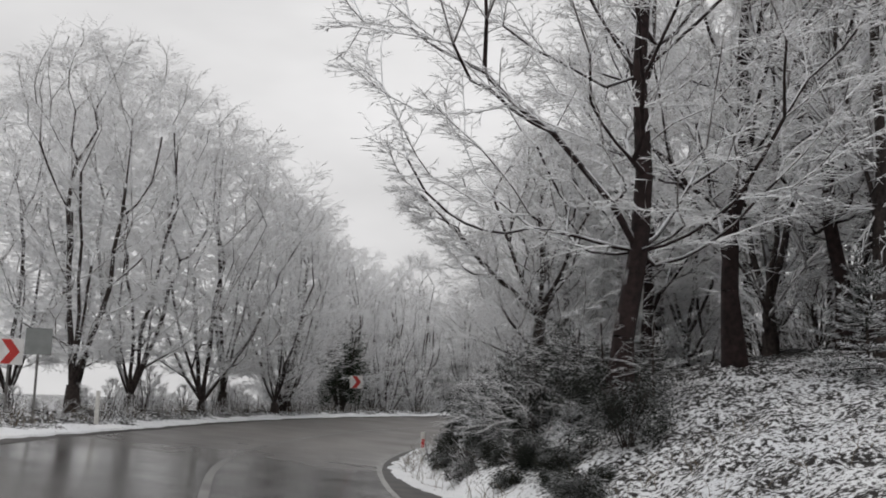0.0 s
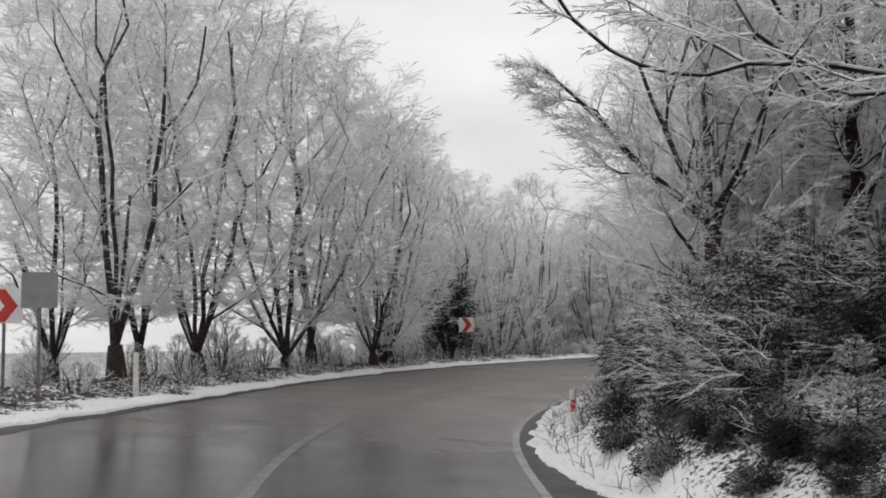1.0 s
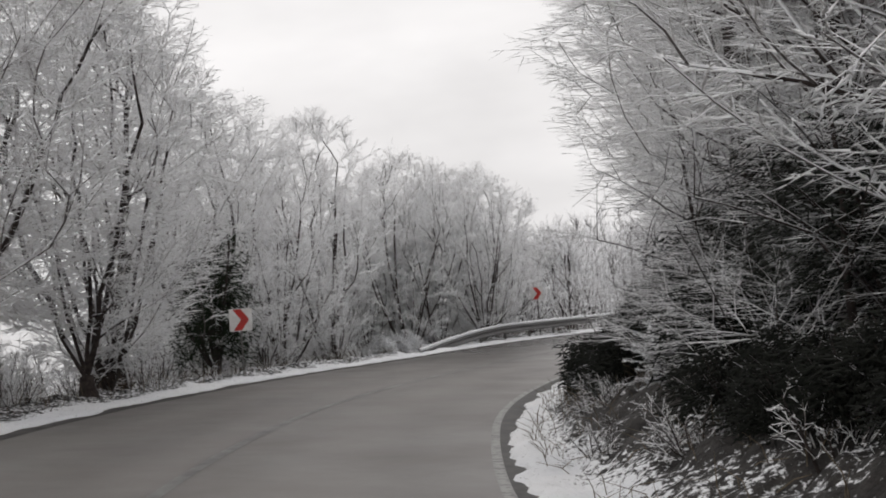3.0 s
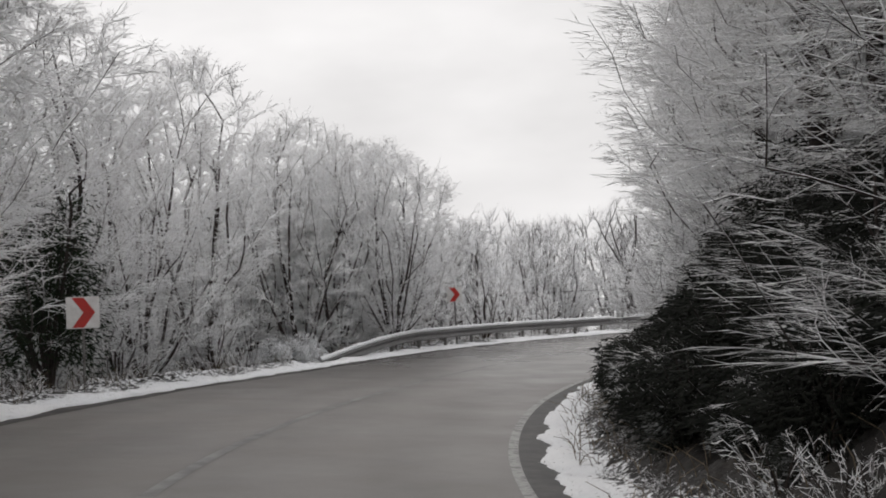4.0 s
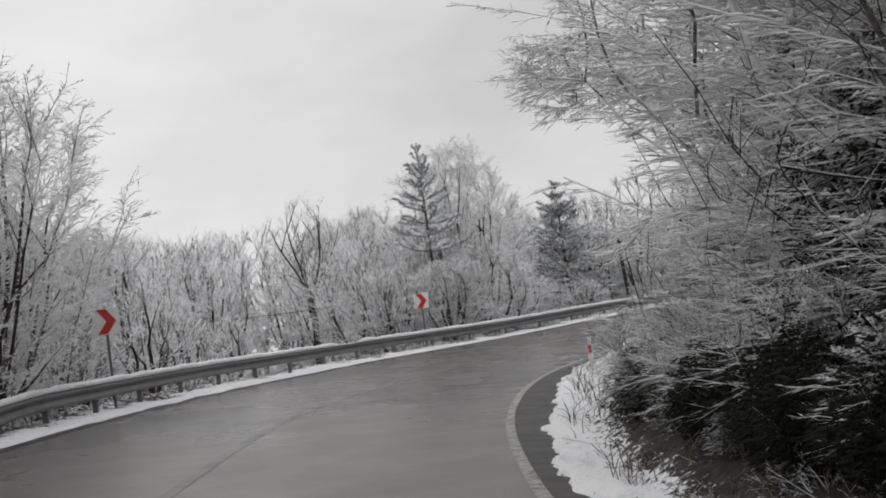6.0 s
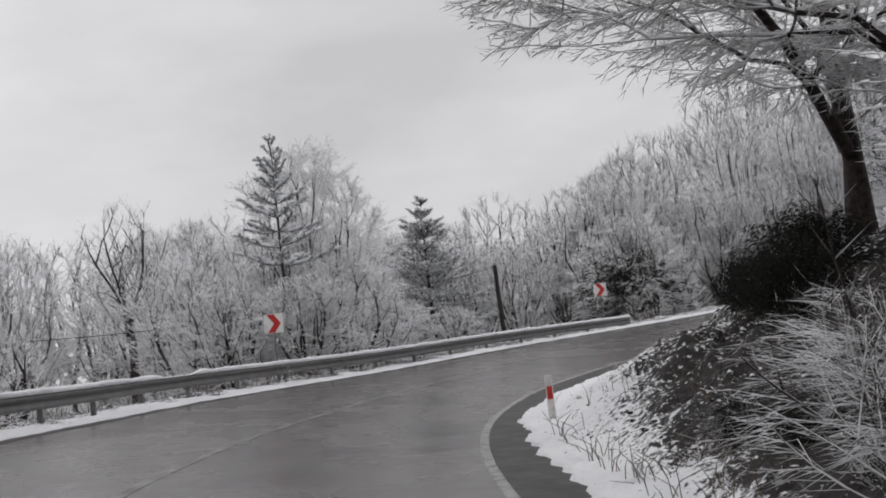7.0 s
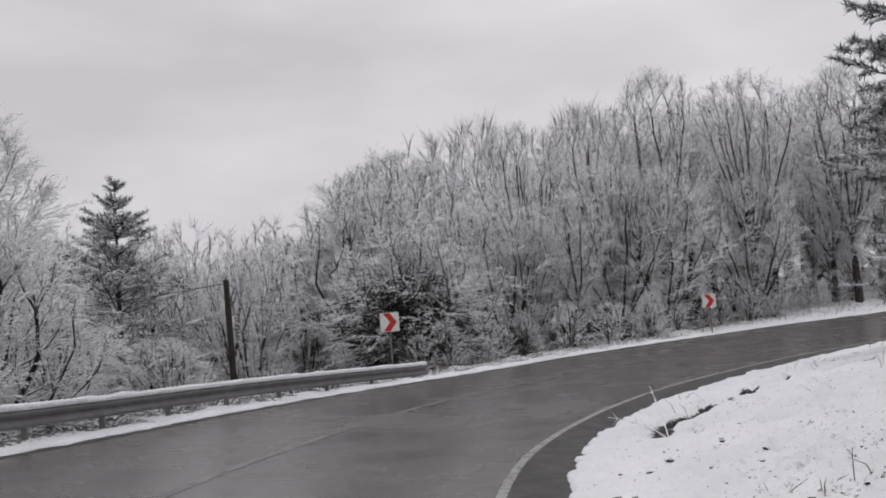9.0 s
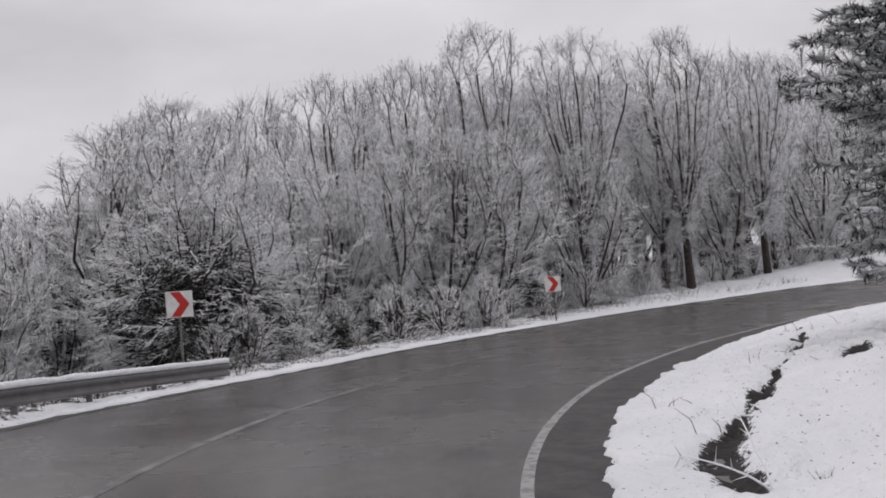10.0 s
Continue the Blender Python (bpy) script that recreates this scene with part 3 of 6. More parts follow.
class Plant:
    """Grows limbs and twigs from a few numbers."""

    def __init__(self, seed, counts, ratio, angles, up, wob, twig_from, thin=0.012, flat=0.0, bias=(0, 0, 0)):
        self.rng = random.Random(seed)
        self.counts, self.ratio, self.angles, self.up, self.wob = counts, ratio, angles, up, wob
        self.twig_from, self.thin, self.flat, self.bias = twig_from, thin, flat, Vector(bias)
        self.wood, self.twigs, self.tips = [], [], []
        self.steps = (8, 4, 2, 1, 1)
        self.low = 0.0

    def limb(self, p, d, length, r, level, start=0.25):
        rng = self.rng
        n = self.steps[min(level, 4)]
        step = length / n
        last = level >= len(self.counts)
        pts = [p.copy()]
        dirs = [d.copy()]
        up = self.up[min(level, len(self.up) - 1)]
        wob = self.wob[min(level, len(self.wob) - 1)]
        out = self.twigs if level >= self.twig_from else self.wood
        if last:
            q = p + (d + Vector((0, 0, up))).normalized() * length
            self.tips.append((*p, *q, self.thin, 0.0))
            return
        for i in range(n):
            d = (d + Vector((rng.gauss(0, wob), rng.gauss(0, wob), rng.gauss(0, wob) + up)) + (self.bias * 0.15 if level > 0 else Vector())).normalized()
            q = p + d * step
            ra = max(r * (1 - 0.8 * i / n), self.thin)
            rb = max(r * (1 - 0.8 * (i + 1) / n), self.thin * 0.75)
            out.append((*p, *q, ra, rb))
            p = q
            pts.append(p.copy())
            dirs.append(d.copy())
        cnt = self.counts[level]
        for j in range(cnt):
            u = start + (1 - start) * (j + rng.uniform(0.1, 0.9)) / cnt
            f = u * n
            i = min(int(f), n - 1)
            q = pts[i].lerp(pts[i + 1], f - i)
            lo, hi = self.angles[min(level, len(self.angles) - 1)]
            dd = turned(dirs[i + 1], rng, radians(rng.uniform(lo, hi) + (self.low * (1 - u) if level == 0 else 0)))
            if self.flat:
                dd = Vector((dd.x, dd.y, dd.z * (1 - self.flat))).normalized()
            ln = length * self.ratio[min(level, len(self.ratio) - 1)] * (1.15 - 0.75 * u) * rng.uniform(0.7, 1.25)
            self.limb(q, dd, ln, max(r * (1 - 0.8 * u) * 0.36, self.thin), level + 1, 0.12)


TREES = {}


def tree_root(kind, name="tree"):
    ob = new(name)
    TREES[kind] = ob
    return ob


def stem(p, az, tilt, length, n=5, bend=0.0, wob=0.06, rng=random):
    """A gently curved line of points that leaves p at a tilt from upright; bend turns it up (+) or down (-)."""
    pts, t = [Vector(p)], radians(tilt)
    a = radians(az)
    for i in range(n):
        d = Vector((math.cos(a) * math.sin(t), math.sin(a) * math.sin(t), math.cos(t)))
        d = (d + Vector((rng.gauss(0, wob), rng.gauss(0, wob), rng.gauss(0, wob * 0.6)))).normalized()
        pts.append(pts[-1] + d * length / n)
        t -= radians(bend) / n
    return pts


def grown(kind, seed, guides, crown, count, trunk_r, thin=0.012, twigs=6, twig_len=0.5, up=0.25, out=0.35, flat=0.0, bf=0.45, mat=None, twig=None,
          sides=6, wood_min=0.022, name="tree", noun=("trunk", "crown"), swell=1.5, jitter=0.42, subs=2, droop=0.0, stout=0.43, limb=None, clots=0.5):
    """A branching plant: stem lines are laid first, then every bud of the crown joins the nearest wood by the
    shortest way back to the root, and the thin ends carry sprays of twigs."""
    rng = random.Random(seed)
    g = np.random.default_rng(seed)
    nodes, par = [], []
    for line, joins in guides:
        last = joins if joins is None else min(range(len(nodes)), key=lambda i: (Vector(nodes[i]) - line[0]).length)
        for i, p in enumerate(line):
            if joins is not None and i == 0:
                continue
            nodes.append(tuple(p))
            par.append(-1 if last is None else last)
            last = len(nodes) - 1
    # buds
    buds = []
    for (cx, cy, z0, z1, rad, k, e), share in crown:
        u = g.random(int(count * share)) ** 0.9
        az = g.random(len(u)) * 2 * np.pi
        rr = g.random(len(u)) ** 0.45
        prof = np.sin(np.pi * np.clip(u, 0.01, 0.995) ** k) ** e
        lump = np.array([1 + 0.5 * noise.noise(Vector((math.cos(t) * 1.3, math.sin(t) * 1.3, w * 3 + seed))) for t, w in zip(az, u)])
        r = rad * prof * rr * lump
        buds.append(np.stack([cx * u + np.cos(az) * r, cy * u + np.sin(az) * r, z0 + (z1 - z0) * u * (0.92 + 0.12 * lump - 0.04)], 1))
    buds = np.concatenate(buds)
    P = np.concatenate([np.array(nodes), buds])
    n0, n = len(nodes), len(nodes) + len(buds)
    parent = np.full(n, -1)
    parent[:n0] = par
    path = np.zeros(n)
    for i in range(n0):
        if par[i] >= 0:
            path[i] = path[par[i]] + np.linalg.norm(P[i] - P[par[i]])
    cost, best = np.full(n, np.inf), np.zeros(n, int)
    order = list(range(n0))
    for i in range(n0):
        c = np.linalg.norm(P - P[i], axis=1) + bf * path[i]
        w = c < cost
        cost[w], best[w] = c[w], i
    cost[:n0] = np.inf
    free = np.ones(n, bool)
    free[:n0] = False
    for _ in range(n - n0):
        j = int(np.argmin(np.where(free, cost, np.inf)))
        free[j] = False
        parent[j] = best[j]
        step = np.linalg.norm(P[j] - P[best[j]])
        path[j] = path[best[j]] + step
        order.append(j)
        c = np.linalg.norm(P - P[j], axis=1) + bf * path[j]
        w = free & (c < cost)
        cost[w], best[w] = c[w], j
    # ease the kinks of the thin wood
    kids = np.bincount(parent[parent >= 0], minlength=n)
    for _ in range(4):
        q = P.copy()
        has = parent >= 0
        acc, cnt = np.zeros((n, 3)), np.zeros(n)
        np.add.at(acc, parent[has], P[has])
        np.add.at(cnt, parent[has], 1)
        m = has & (cnt > 0)
        m[:n0] = False
        q[m] = 0.5 * P[m] + 0.25 * P[parent[m]] + 0.25 * acc[m] / cnt[m][:, None]
        P = q
    load = np.ones(n)
    for j in reversed(order):
        if parent[j] >= 0:
            load[parent[j]] += load[j]
    R = thin * load ** 0.34
    R[:n0] = thin * load[:n0] ** stout
    bole = len(guides[0][0])
    high = max(P[bole - 1, 2], 6.0)
    R[:bole] = np.maximum(R[:bole], trunk_r * (1 - 0.72 * np.clip(P[:bole, 2] / high, 0, 1) ** 1.2))
    has = np.nonzero(parent >= 0)[0]
    pr = parent[has]
    r0 = np.minimum(R[pr], R[has] * 1.35)
    seg = np.concatenate([P[pr], P[has], r0[:, None], R[has][:, None]], 1)
    foot = P[pr][:, 2] < 0.25
    seg[foot, 6] = R[pr][foot] * swell
    thick = R[has] > wood_min
    wood, thinwood = seg[thick], seg[~thick]
    # sprays of twigs on the thin ends
    d = P[has] - P[pr]
    d /= np.maximum(np.linalg.norm(d, axis=1), 1e-6)[:, None]
    ok = load[has] <= 14
    base, bd = np.repeat(P[has][ok], twigs, 0), np.repeat(d[ok], twigs, 0)
    back = np.repeat(P[pr][ok], twigs, 0)
    base = base + (back - base) * (g.random((len(base), 1)) * 0.9)
    mid = P[:, :].mean(0)
    o = base - mid
    o[:, 2] *= 0.3
    o /= np.maximum(np.linalg.norm(o, axis=1), 1e-6)[:, None]

    def spread(v, amount):
        v = v + g.normal(0, amount, v.shape)
        v[:, 2] *= 1 - flat
        return v / np.maximum(np.linalg.norm(v, axis=1), 1e-6)[:, None]
    td = spread(bd * 0.75 + o * out + np.array([0, 0, up]), jitter)
    ln = twig_len * g.uniform(0.45, 1.2, (len(base), 1))
    end = base + td * ln - np.array([0, 0, droop]) * ln
    sprigs = [np.concatenate([base, end, np.full((len(base), 1), thin), np.zeros((len(base), 1))], 1)]
    for k in range(subs):
        f = g.uniform(0.25, 0.8, (len(base), 1))
        b2 = base + (end - base) * f
        e2 = b2 + spread(td, 0.55) * ln * (1.0 - 0.6 * f) * 0.75
        sprigs.append(np.concatenate([b2, e2, np.full((len(base), 1), thin * 0.8), np.zeros((len(base), 1))], 1))
    # snow that has lodged in little lumps along the twigs
    if clots:
        rows = np.concatenate(sprigs)
        rows = rows[g.random(len(rows)) < clots]
        f = g.uniform(0.05, 0.55, (len(rows), 1))
        way = rows[:, 3:6] - rows[:, 0:3]
        b3 = rows[:, 0:3] + way * f + np.array([0, 0, thin * 0.7])
        e3 = b3 + way * g.uniform(0.22, 0.45, (len(rows), 1))
        sprigs.append(np.concatenate([b3, e3, thin * g.uniform(1.2, 2.2, (len(rows), 1)), np.zeros((len(rows), 1))], 1))
    root = tree_root(kind, name)
    a = tubes(noun[0], wood, sides, mat or M_BARK, root, "dark bark with snow on the limbs")
    if noun[0] != "trunk":
        tagged(a, kind="stuff")
    tagged(tubes(noun[1], thinwood, 3, limb or (M_LIMB_FAR if twig is M_TWIG_FAR else M_LIMB), root, "fine twigs white with snow", np.concatenate(sprigs), twig or M_TWIG), kind="stuff")
    return root


def fan(kind, seed, height, stems, fork, spread, radius, count, low=0.18, reach=0.55, **kw):
    """A broadleaf tree that splits low into steep stems under a full rounded crown."""
    r = random.Random(seed)
    trunk = [Vector((0, 0, -0.4)), Vector((0.03, 0, 0.1)), Vector((r.uniform(-0.1, 0.1), r.uniform(-0.1, 0.1), fork))]
    lines = [(trunk, None)]
    for k in range(stems):
        az = 360 * (k + r.uniform(-0.3, 0.3)) / stems
        lines.append((stem(trunk[-1], az, spread * r.uniform(0.5, 1.2), height * reach * r.uniform(0.7, 1.1), 6, spread * 0.5, 0.08, r), 1))
    return grown(kind, seed, lines, (((0, 0, height * low, height, radius, kw.pop("k", 0.8), kw.pop("e", 0.6)), 1.0),), count, **kw)


def conifer(kind, seed, height, reach, whorls, per, droop, tuft, bare=0.12, mat=None, needle=0.16, full=0.8, pads=0.0):
    """A spruce or pine: whorls of boughs, each with side shoots set with needles; pads is the share that carries ridges of snow."""
    rng = random.Random(seed)
    wood, sprays, ridges = [], [], []
    n = 8
    for i in range(n):
        wood.append((0, 0, height * i / n - 0.3 * (i == 0), 0, 0, height * (i + 1) / n, 0.016 * height * (1 - i / n) + 0.012, 0.016 * height * (1 - (i + 1) / n) + 0.010))

    def needles(p, q, count, length):
        ax = (q - p)
        for c in range(count):
            b = p.lerp(q, rng.random() ** 0.8)
            e = (ax.normalized() * rng.uniform(0.3, 1.0) + Vector((rng.gauss(0, 0.5), rng.gauss(0, 0.5), rng.gauss(0.05, 0.4)))).normalized()
            t = b + e * length * rng.uniform(0.6, 1.2)
            sprays.append((*b, *t, (0.013 + 0.012 * rng.random()) * min(1.0, length / 0.16), 0.0))

    def ridge(p, q, r):
        lift = Vector((0, 0, r * 1.1))
        return (*(p.lerp(q, rng.uniform(0.0, 0.3)) + lift), *(p.lerp(q, rng.uniform(0.75, 1.1)) + lift), r * rng.uniform(0.7, 1.2), r * rng.uniform(0.4, 0.8))
    for w in range(whorls):
        u = bare + (1 - bare) * (w + 0.5 * rng.random()) / whorls
        z = height * u
        ln0 = reach * (1 - u) ** full * min(1.0, 0.55 + 3 * (u - bare)) + 0.15
        for k in range(per):
            a = 2 * math.pi * (k + rng.uniform(-0.4, 0.4)) / per + w * 1.1
            ln = ln0 * rng.uniform(0.55, 1.2)
            el = radians(rng.uniform(-10, 16) + 38 * u - droop)
            d = Vector((math.cos(a) * math.cos(el), math.sin(a) * math.cos(el), math.sin(el)))
            p = Vector((0, 0, z + rng.uniform(-0.12, 0.12)))
            fine = min(1.0, 0.4 + 2.4 * (1 - u))               # short shoots at the tip of the spire
            m = 5
            for j in range(m):
                d = (d + Vector((rng.gauss(0, 0.07), rng.gauss(0, 0.07), 0.03 if j > 1 else -0.02))).normalized()
                q = p + d * ln / m
                wood.append((*p, *q, 0.018 * (1 - j / m) + 0.007, 0.018 * (1 - (j + 1) / m) + 0.005))
                side = d.cross(Vector((0, 0, 1))).normalized()
                if j > 0 or ln < 0.6:
                    needles(p, q, max(2, int(tuft * fine)), needle * fine)
                    for sgn in (-1, 1):
                        b = p.lerp(q, rng.uniform(0.1, 0.9))
                        e = (d * rng.uniform(0.5, 1.0) + side * sgn * rng.uniform(0.6, 1.0) + Vector((0, 0, rng.uniform(-0.25, 0.15)))).normalized()
                        t = b + e * (0.12 + 0.34 * ln * (1.1 - j / m)) * rng.uniform(0.6, 1.1)
                        wood.append((*b, *t, 0.008, 0.004))
                        needles(b, t, max(2, int(tuft * fine)), needle * fine)
                        if rng.random() < pads:
                            ridges.append(ridge(b, t, 0.05 * fine))
                    if rng.random() < pads:
                        ridges.append(ridge(p, q, 0.06 * fine))
                p = q
            needles(p, p + d * 0.12, max(2, int(tuft * fine)), needle * fine)
    root = tree_root(kind, "conifer")
    tubes("trunk", wood, 5, M_BARK, root, "dark resinous bark")
    tagged(tubes("crown", wood[:1], 3, mat or M_NEEDLE, root, "dark needles loaded with snow", sprays), kind="stuff")
    if ridges:
        tagged(tubes("bough_snow", ridges, 5, M_SNOW, root, "snow lying along the boughs"), kind="stuff")
    return root


def whorled_pine(kind, seed, height, base, reach, spacing):
    """A young open pine: single whorls of rising boughs, like sleeves of needles with snow along their backs."""
    rng = random.Random(seed)
    wood, sprays, ridges = [], [], []
    n = 10
    for i in range(n):
        wood.append((0, 0, height * i / n - 0.3 * (i == 0), 0, 0, height * (i + 1) / n, 0.009 * height * (1 - i / n) + 0.014, 0.009 * height * (1 - (i + 1) / n) + 0.012))

    def sleeve(p, q, length):
        ax = (q - p)
        for c in range(int(ax.length * 190)):
            b = p.lerp(q, rng.random())
            e = (ax.normalized() * rng.uniform(0.4, 1.0) + Vector((rng.gauss(0, 0.55), rng.gauss(0, 0.55), rng.gauss(0.1, 0.5)))).normalized()
            sprays.append((*b, *(b + e * length * rng.uniform(0.6, 1.15)), 0.011 + 0.008 * rng.random(), 0.0))
        if rng.random() < 0.95:
            lift = Vector((0, 0, length * 0.55))
            ridges.append((*(p + lift), *(p.lerp(q, rng.uniform(0.7, 1.0)) + lift), length * rng.uniform(0.4, 0.62), length * rng.uniform(0.2, 0.42)))
    sleeve(Vector((0, 0, height - 0.35)), Vector((0, 0, height + 0.1)), 0.1)
    z, w = height - 0.28, 0
    while z > base:
        u = (height - z) / (height - base)
        count = 4 if u < 0.25 else 6
        for k in range(count):
            a = 2 * math.pi * (k + rng.uniform(-0.3, 0.3)) / count + w * 0.8
            ln = (0.22 + reach * u ** 0.8) * rng.uniform(0.6, 1.25)
            el = radians(62 - 58 * min(1.0, u * 1.5) + rng.uniform(-10, 10))
            p, m = Vector((0, 0, z + rng.uniform(-0.05, 0.05))), 4 if u > 0.2 else 2
            for j in range(m):
                d = Vector((math.cos(a) * math.cos(el), math.sin(a) * math.cos(el), math.sin(el)))
                q = p + d * ln / m
                wood.append((*p, *q, 0.020 * (1 - j / m) + 0.007, 0.020 * (1 - (j + 1) / m) + 0.005))
                if j > 0 or u < 0.3:
                    sleeve(p, q, 0.12)
                if j > 0:
                    for sgn in (-1, 1):
                        if rng.random() < 0.85:
                            a2 = a + sgn * rng.uniform(0.6, 1.0)
                            t = q + Vector((math.cos(a2), math.sin(a2), 0.25)) * ln * rng.uniform(0.16, 0.32)
                            wood.append((*q, *t, 0.008, 0.004))
                            sleeve(q, t, 0.11)
                a += rng.gauss(0, 0.06)
                el += radians(7)
                p = q
        z -= spacing * (0.75 + 0.5 * u) * rng.uniform(0.85, 1.15)
        w += 1
    root = tree_root(kind, "conifer")
    tubes("trunk", wood, 5, M_BARK, root, "dark resinous bark")
    tagged(tubes("crown", wood[:1], 3, M_PINE, root, "dark needles in separate boughs", sprays), kind="stuff")
    tagged(tubes("bough_snow", ridges, 5, M_SNOW, root, "snow lying along the boughs"), kind="stuff")
    return root


def shrub(kind, seed, height, stems, counts=(6, 5), spread=45, thin=0.010, flat=0.0, bias=(0, 0, 0), twig=None, ratio=(0.45, 0.5, 0.5), name="shrub"):
    pl = Plant(seed, counts, ratio, ((25, 60), (30, 65)), (0.02, 0.01, 0.0), (0.12, 0.16, 0.2), 1, thin, flat, bias)
    pl.steps = (5, 3, 1, 1, 1)
    rng = pl.rng
    for k in range(stems):
        a = rng.uniform(0, 2 * math.pi)
        tilt = radians(rng.uniform(0.1, 1.0) * spread)
        d = Vector((math.cos(a) * math.sin(tilt), math.sin(a) * math.sin(tilt), math.cos(tilt)))
        pl.limb(Vector((math.cos(a) * 0.15, math.sin(a) * 0.15, -0.15)), d, height * rng.uniform(0.6, 1.1), 0.022, 0, 0.12)
    root = tree_root(kind, name)
    tagged(tubes("stem_growth", pl.wood, 4, M_BARK, root, "thin dark stems"), kind="stuff")
    tagged(tubes("twig_mass", pl.twigs, 3, twig or M_TWIG, root, "thin twigs lined with snow", pl.tips), kind="stuff")
    return root


def leafy_bush(kind, seed, height, radius, count, mat=None, name="evergreen_bush", leaf=1.0):
    """A dense evergreen bush: stems and many small leaf sprays."""
    rng = random.Random(seed)
    stems, leaves = [], []
    for k in range(16):
        a, t = rng.uniform(0, 6.283), rng.uniform(0.1, 0.9)
        p = Vector((0, 0, -0.2))
        q = Vector((math.cos(a) * radius * t, math.sin(a) * radius * t, height * (1.05 - 0.55 * t)))
        c = p.lerp(q, 0.5) + Vector((0, 0, 0.1 * height))
        stems += [(*p, *c, 0.035, 0.022), (*c, *q, 0.022, 0.01)]
    for k in range(count):
        a, el, t = rng.uniform(0, 6.283), math.asin(rng.uniform(-0.55, 1.0)), rng.random() ** 0.4
        out = Vector((math.cos(a) * math.cos(el), math.sin(a) * math.cos(el), math.sin(el)))
        t *= 0.85 + 0.45 * noise.noise(out * 1.7 + Vector((seed, 0, 0))) + 0.25 * noise.noise(out * 4.5 + Vector((0, seed, 0)))
        p = Vector((out.x * radius * t, out.y * radius * t, max(0.02, height * (0.38 + 0.62 * out.z * t))))
        e = Vector((math.cos(a) + rng.gauss(0, 0.5), math.sin(a) + rng.gauss(0, 0.5), rng.gauss(-0.1, 0.35))).normalized()
        l = rng.uniform(0.07, 0.19) * leaf
        leaves.append((*p, *(p + e * l + Vector((0, 0, -0.02))), 0.017 * leaf * rng.uniform(0.6, 1.3), 0.0))
    root = tree_root(kind, name)
    tagged(tubes("stem_growth", stems, 4, M_BARK, root, "dark stems"), kind="stuff")
    tagged(tubes("foliage", stems[:1], 3, mat or M_HEDGE, root, "dark evergreen foliage flecked with snow", leaves), kind="stuff")
    return root


USED = set()
CLEAR = [((24.0, 82.0), (43.8, 95.2), 1.6), ((10.0, 66.0), (28.0, 91.0), 1.2), ((30.0, 84.0), (50.0, 91.0), 1.5), ((42.5, 87.5), (52.5, 93.0), 2.8), ((25.5, 85.5), (28.0, 91.2), 2.4), ((36.0, 92.0), (43.3, 99.9), 4.2), ((17.5, 84.0), (29.5, 107.1), 2.3)]


def open_at(x, y):
    """Whether no kept clearing lies here."""
    for (ax, ay), (bx, by), w in CLEAR:
        u = max(0.0, min(1.0, ((x - ax) * (bx - ax) + (y - ay) * (by - ay)) / ((bx - ax) ** 2 + (by - ay) ** 2)))
        if math.hypot(x - ax - u * (bx - ax), y - ay - u * (by - ay)) < w:
            return False
    return True


def plant(kind, x, y, scale=1.0, turn=0.0, z=None, label="", category="tree", group="", sz=1.0, lean=0.0, tip=0.0):
    src = TREES[kind]
    if z is None:
        z = ground_at(x, y) - 0.05
    m = pose(x, y, z, lean, tip, turn) @ Matrix.Diagonal((scale, scale, scale * sz, 1))
    if kind in USED:
        ob = copy_thing(src, m @ Matrix.Diagonal((1 / src.scale.x, 1 / src.scale.y, 1 / src.scale.z, 1)))
    else:
        USED.add(kind)
        ob = src
        ob.matrix_basis = m
    return tagged(ob, label, category, group)


TOP_S = (64, 76, 88, 94, 100, 106, 112, 118, 124, 130, 136, 142, 148)
TOP_D = (10, 16, 24, 34, 46)
TOPS = np.array(((5.6, 7.5, 10, 12, 14), (5.4, 8, 11, 13, 15), (5.7, 7.5, 11, 12.8, 14.8), (6.5, 7.9, 10, 12, 14), (6.5, 8.5, 10.5, 11.8, 12.3), (6.5, 8.3, 10.5, 11.5, 12.3),
                 (7.2, 7.5, 8, 9.6, 11.4), (8.8, 8.2, 8.4, 9.8, 10.8), (12, 11.8, 11, 12, 10.5), (11.5, 12.6, 14, 14, 13.3), (11, 13, 14.5, 16, 17), (10.5, 11.5, 13.2, 15.5, 17), (10, 11, 11.2, 13, 17)))
FULL = dict(far_a=11.5, far_b=13.0, far_c=8.2, back_a=11.8, back_b=9.8, dist=11.0, round_top=12.5, slim_a=9.8, slim_b=8.6, thicket=5.6)


def wood_height(s, d):
    """How high the wood stands on the outer side, by the way along and away from the road."""
    row = [np.interp(s, TOP_S, TOPS[:, j]) for j in range(len(TOP_D))]
    return float(np.interp(-d, TOP_D, row)) * (1 + 0.012 * max(0.0, -d - 46))


def wood_edge(s):
    """Where the wood ahead begins, beyond an open snowy verge that widens up the road."""
    return float(np.interp(s, [110, 118, 126, 132, 143, 150, 170], [-7.0, -7.5, -8.5, -11.5, -19.0, -23.0, -26.0]))


def wood_tree(kinds, s, d, rng, **kw):
    """A tree of a kind that suits the height of the wood at its place."""
    h = wood_height(s, d) * (0.62 + 0.42 * rng.random() ** 0.7) * (0.88 if s > 108 else 1.0)
    kind = min(rng.sample(kinds, min(2, len(kinds))), key=lambda k: abs(math.log(h / FULL[k])))
    return plant_lane(kind, s, d, scale=h / FULL[kind], turn=rng.uniform(0, 360), **kw)


def open_country(x, y):
    """The open fields on the outer side of the first straight."""
    return -40 < math.degrees(math.atan2(x + 1.5, y - 11.7)) < -6.0


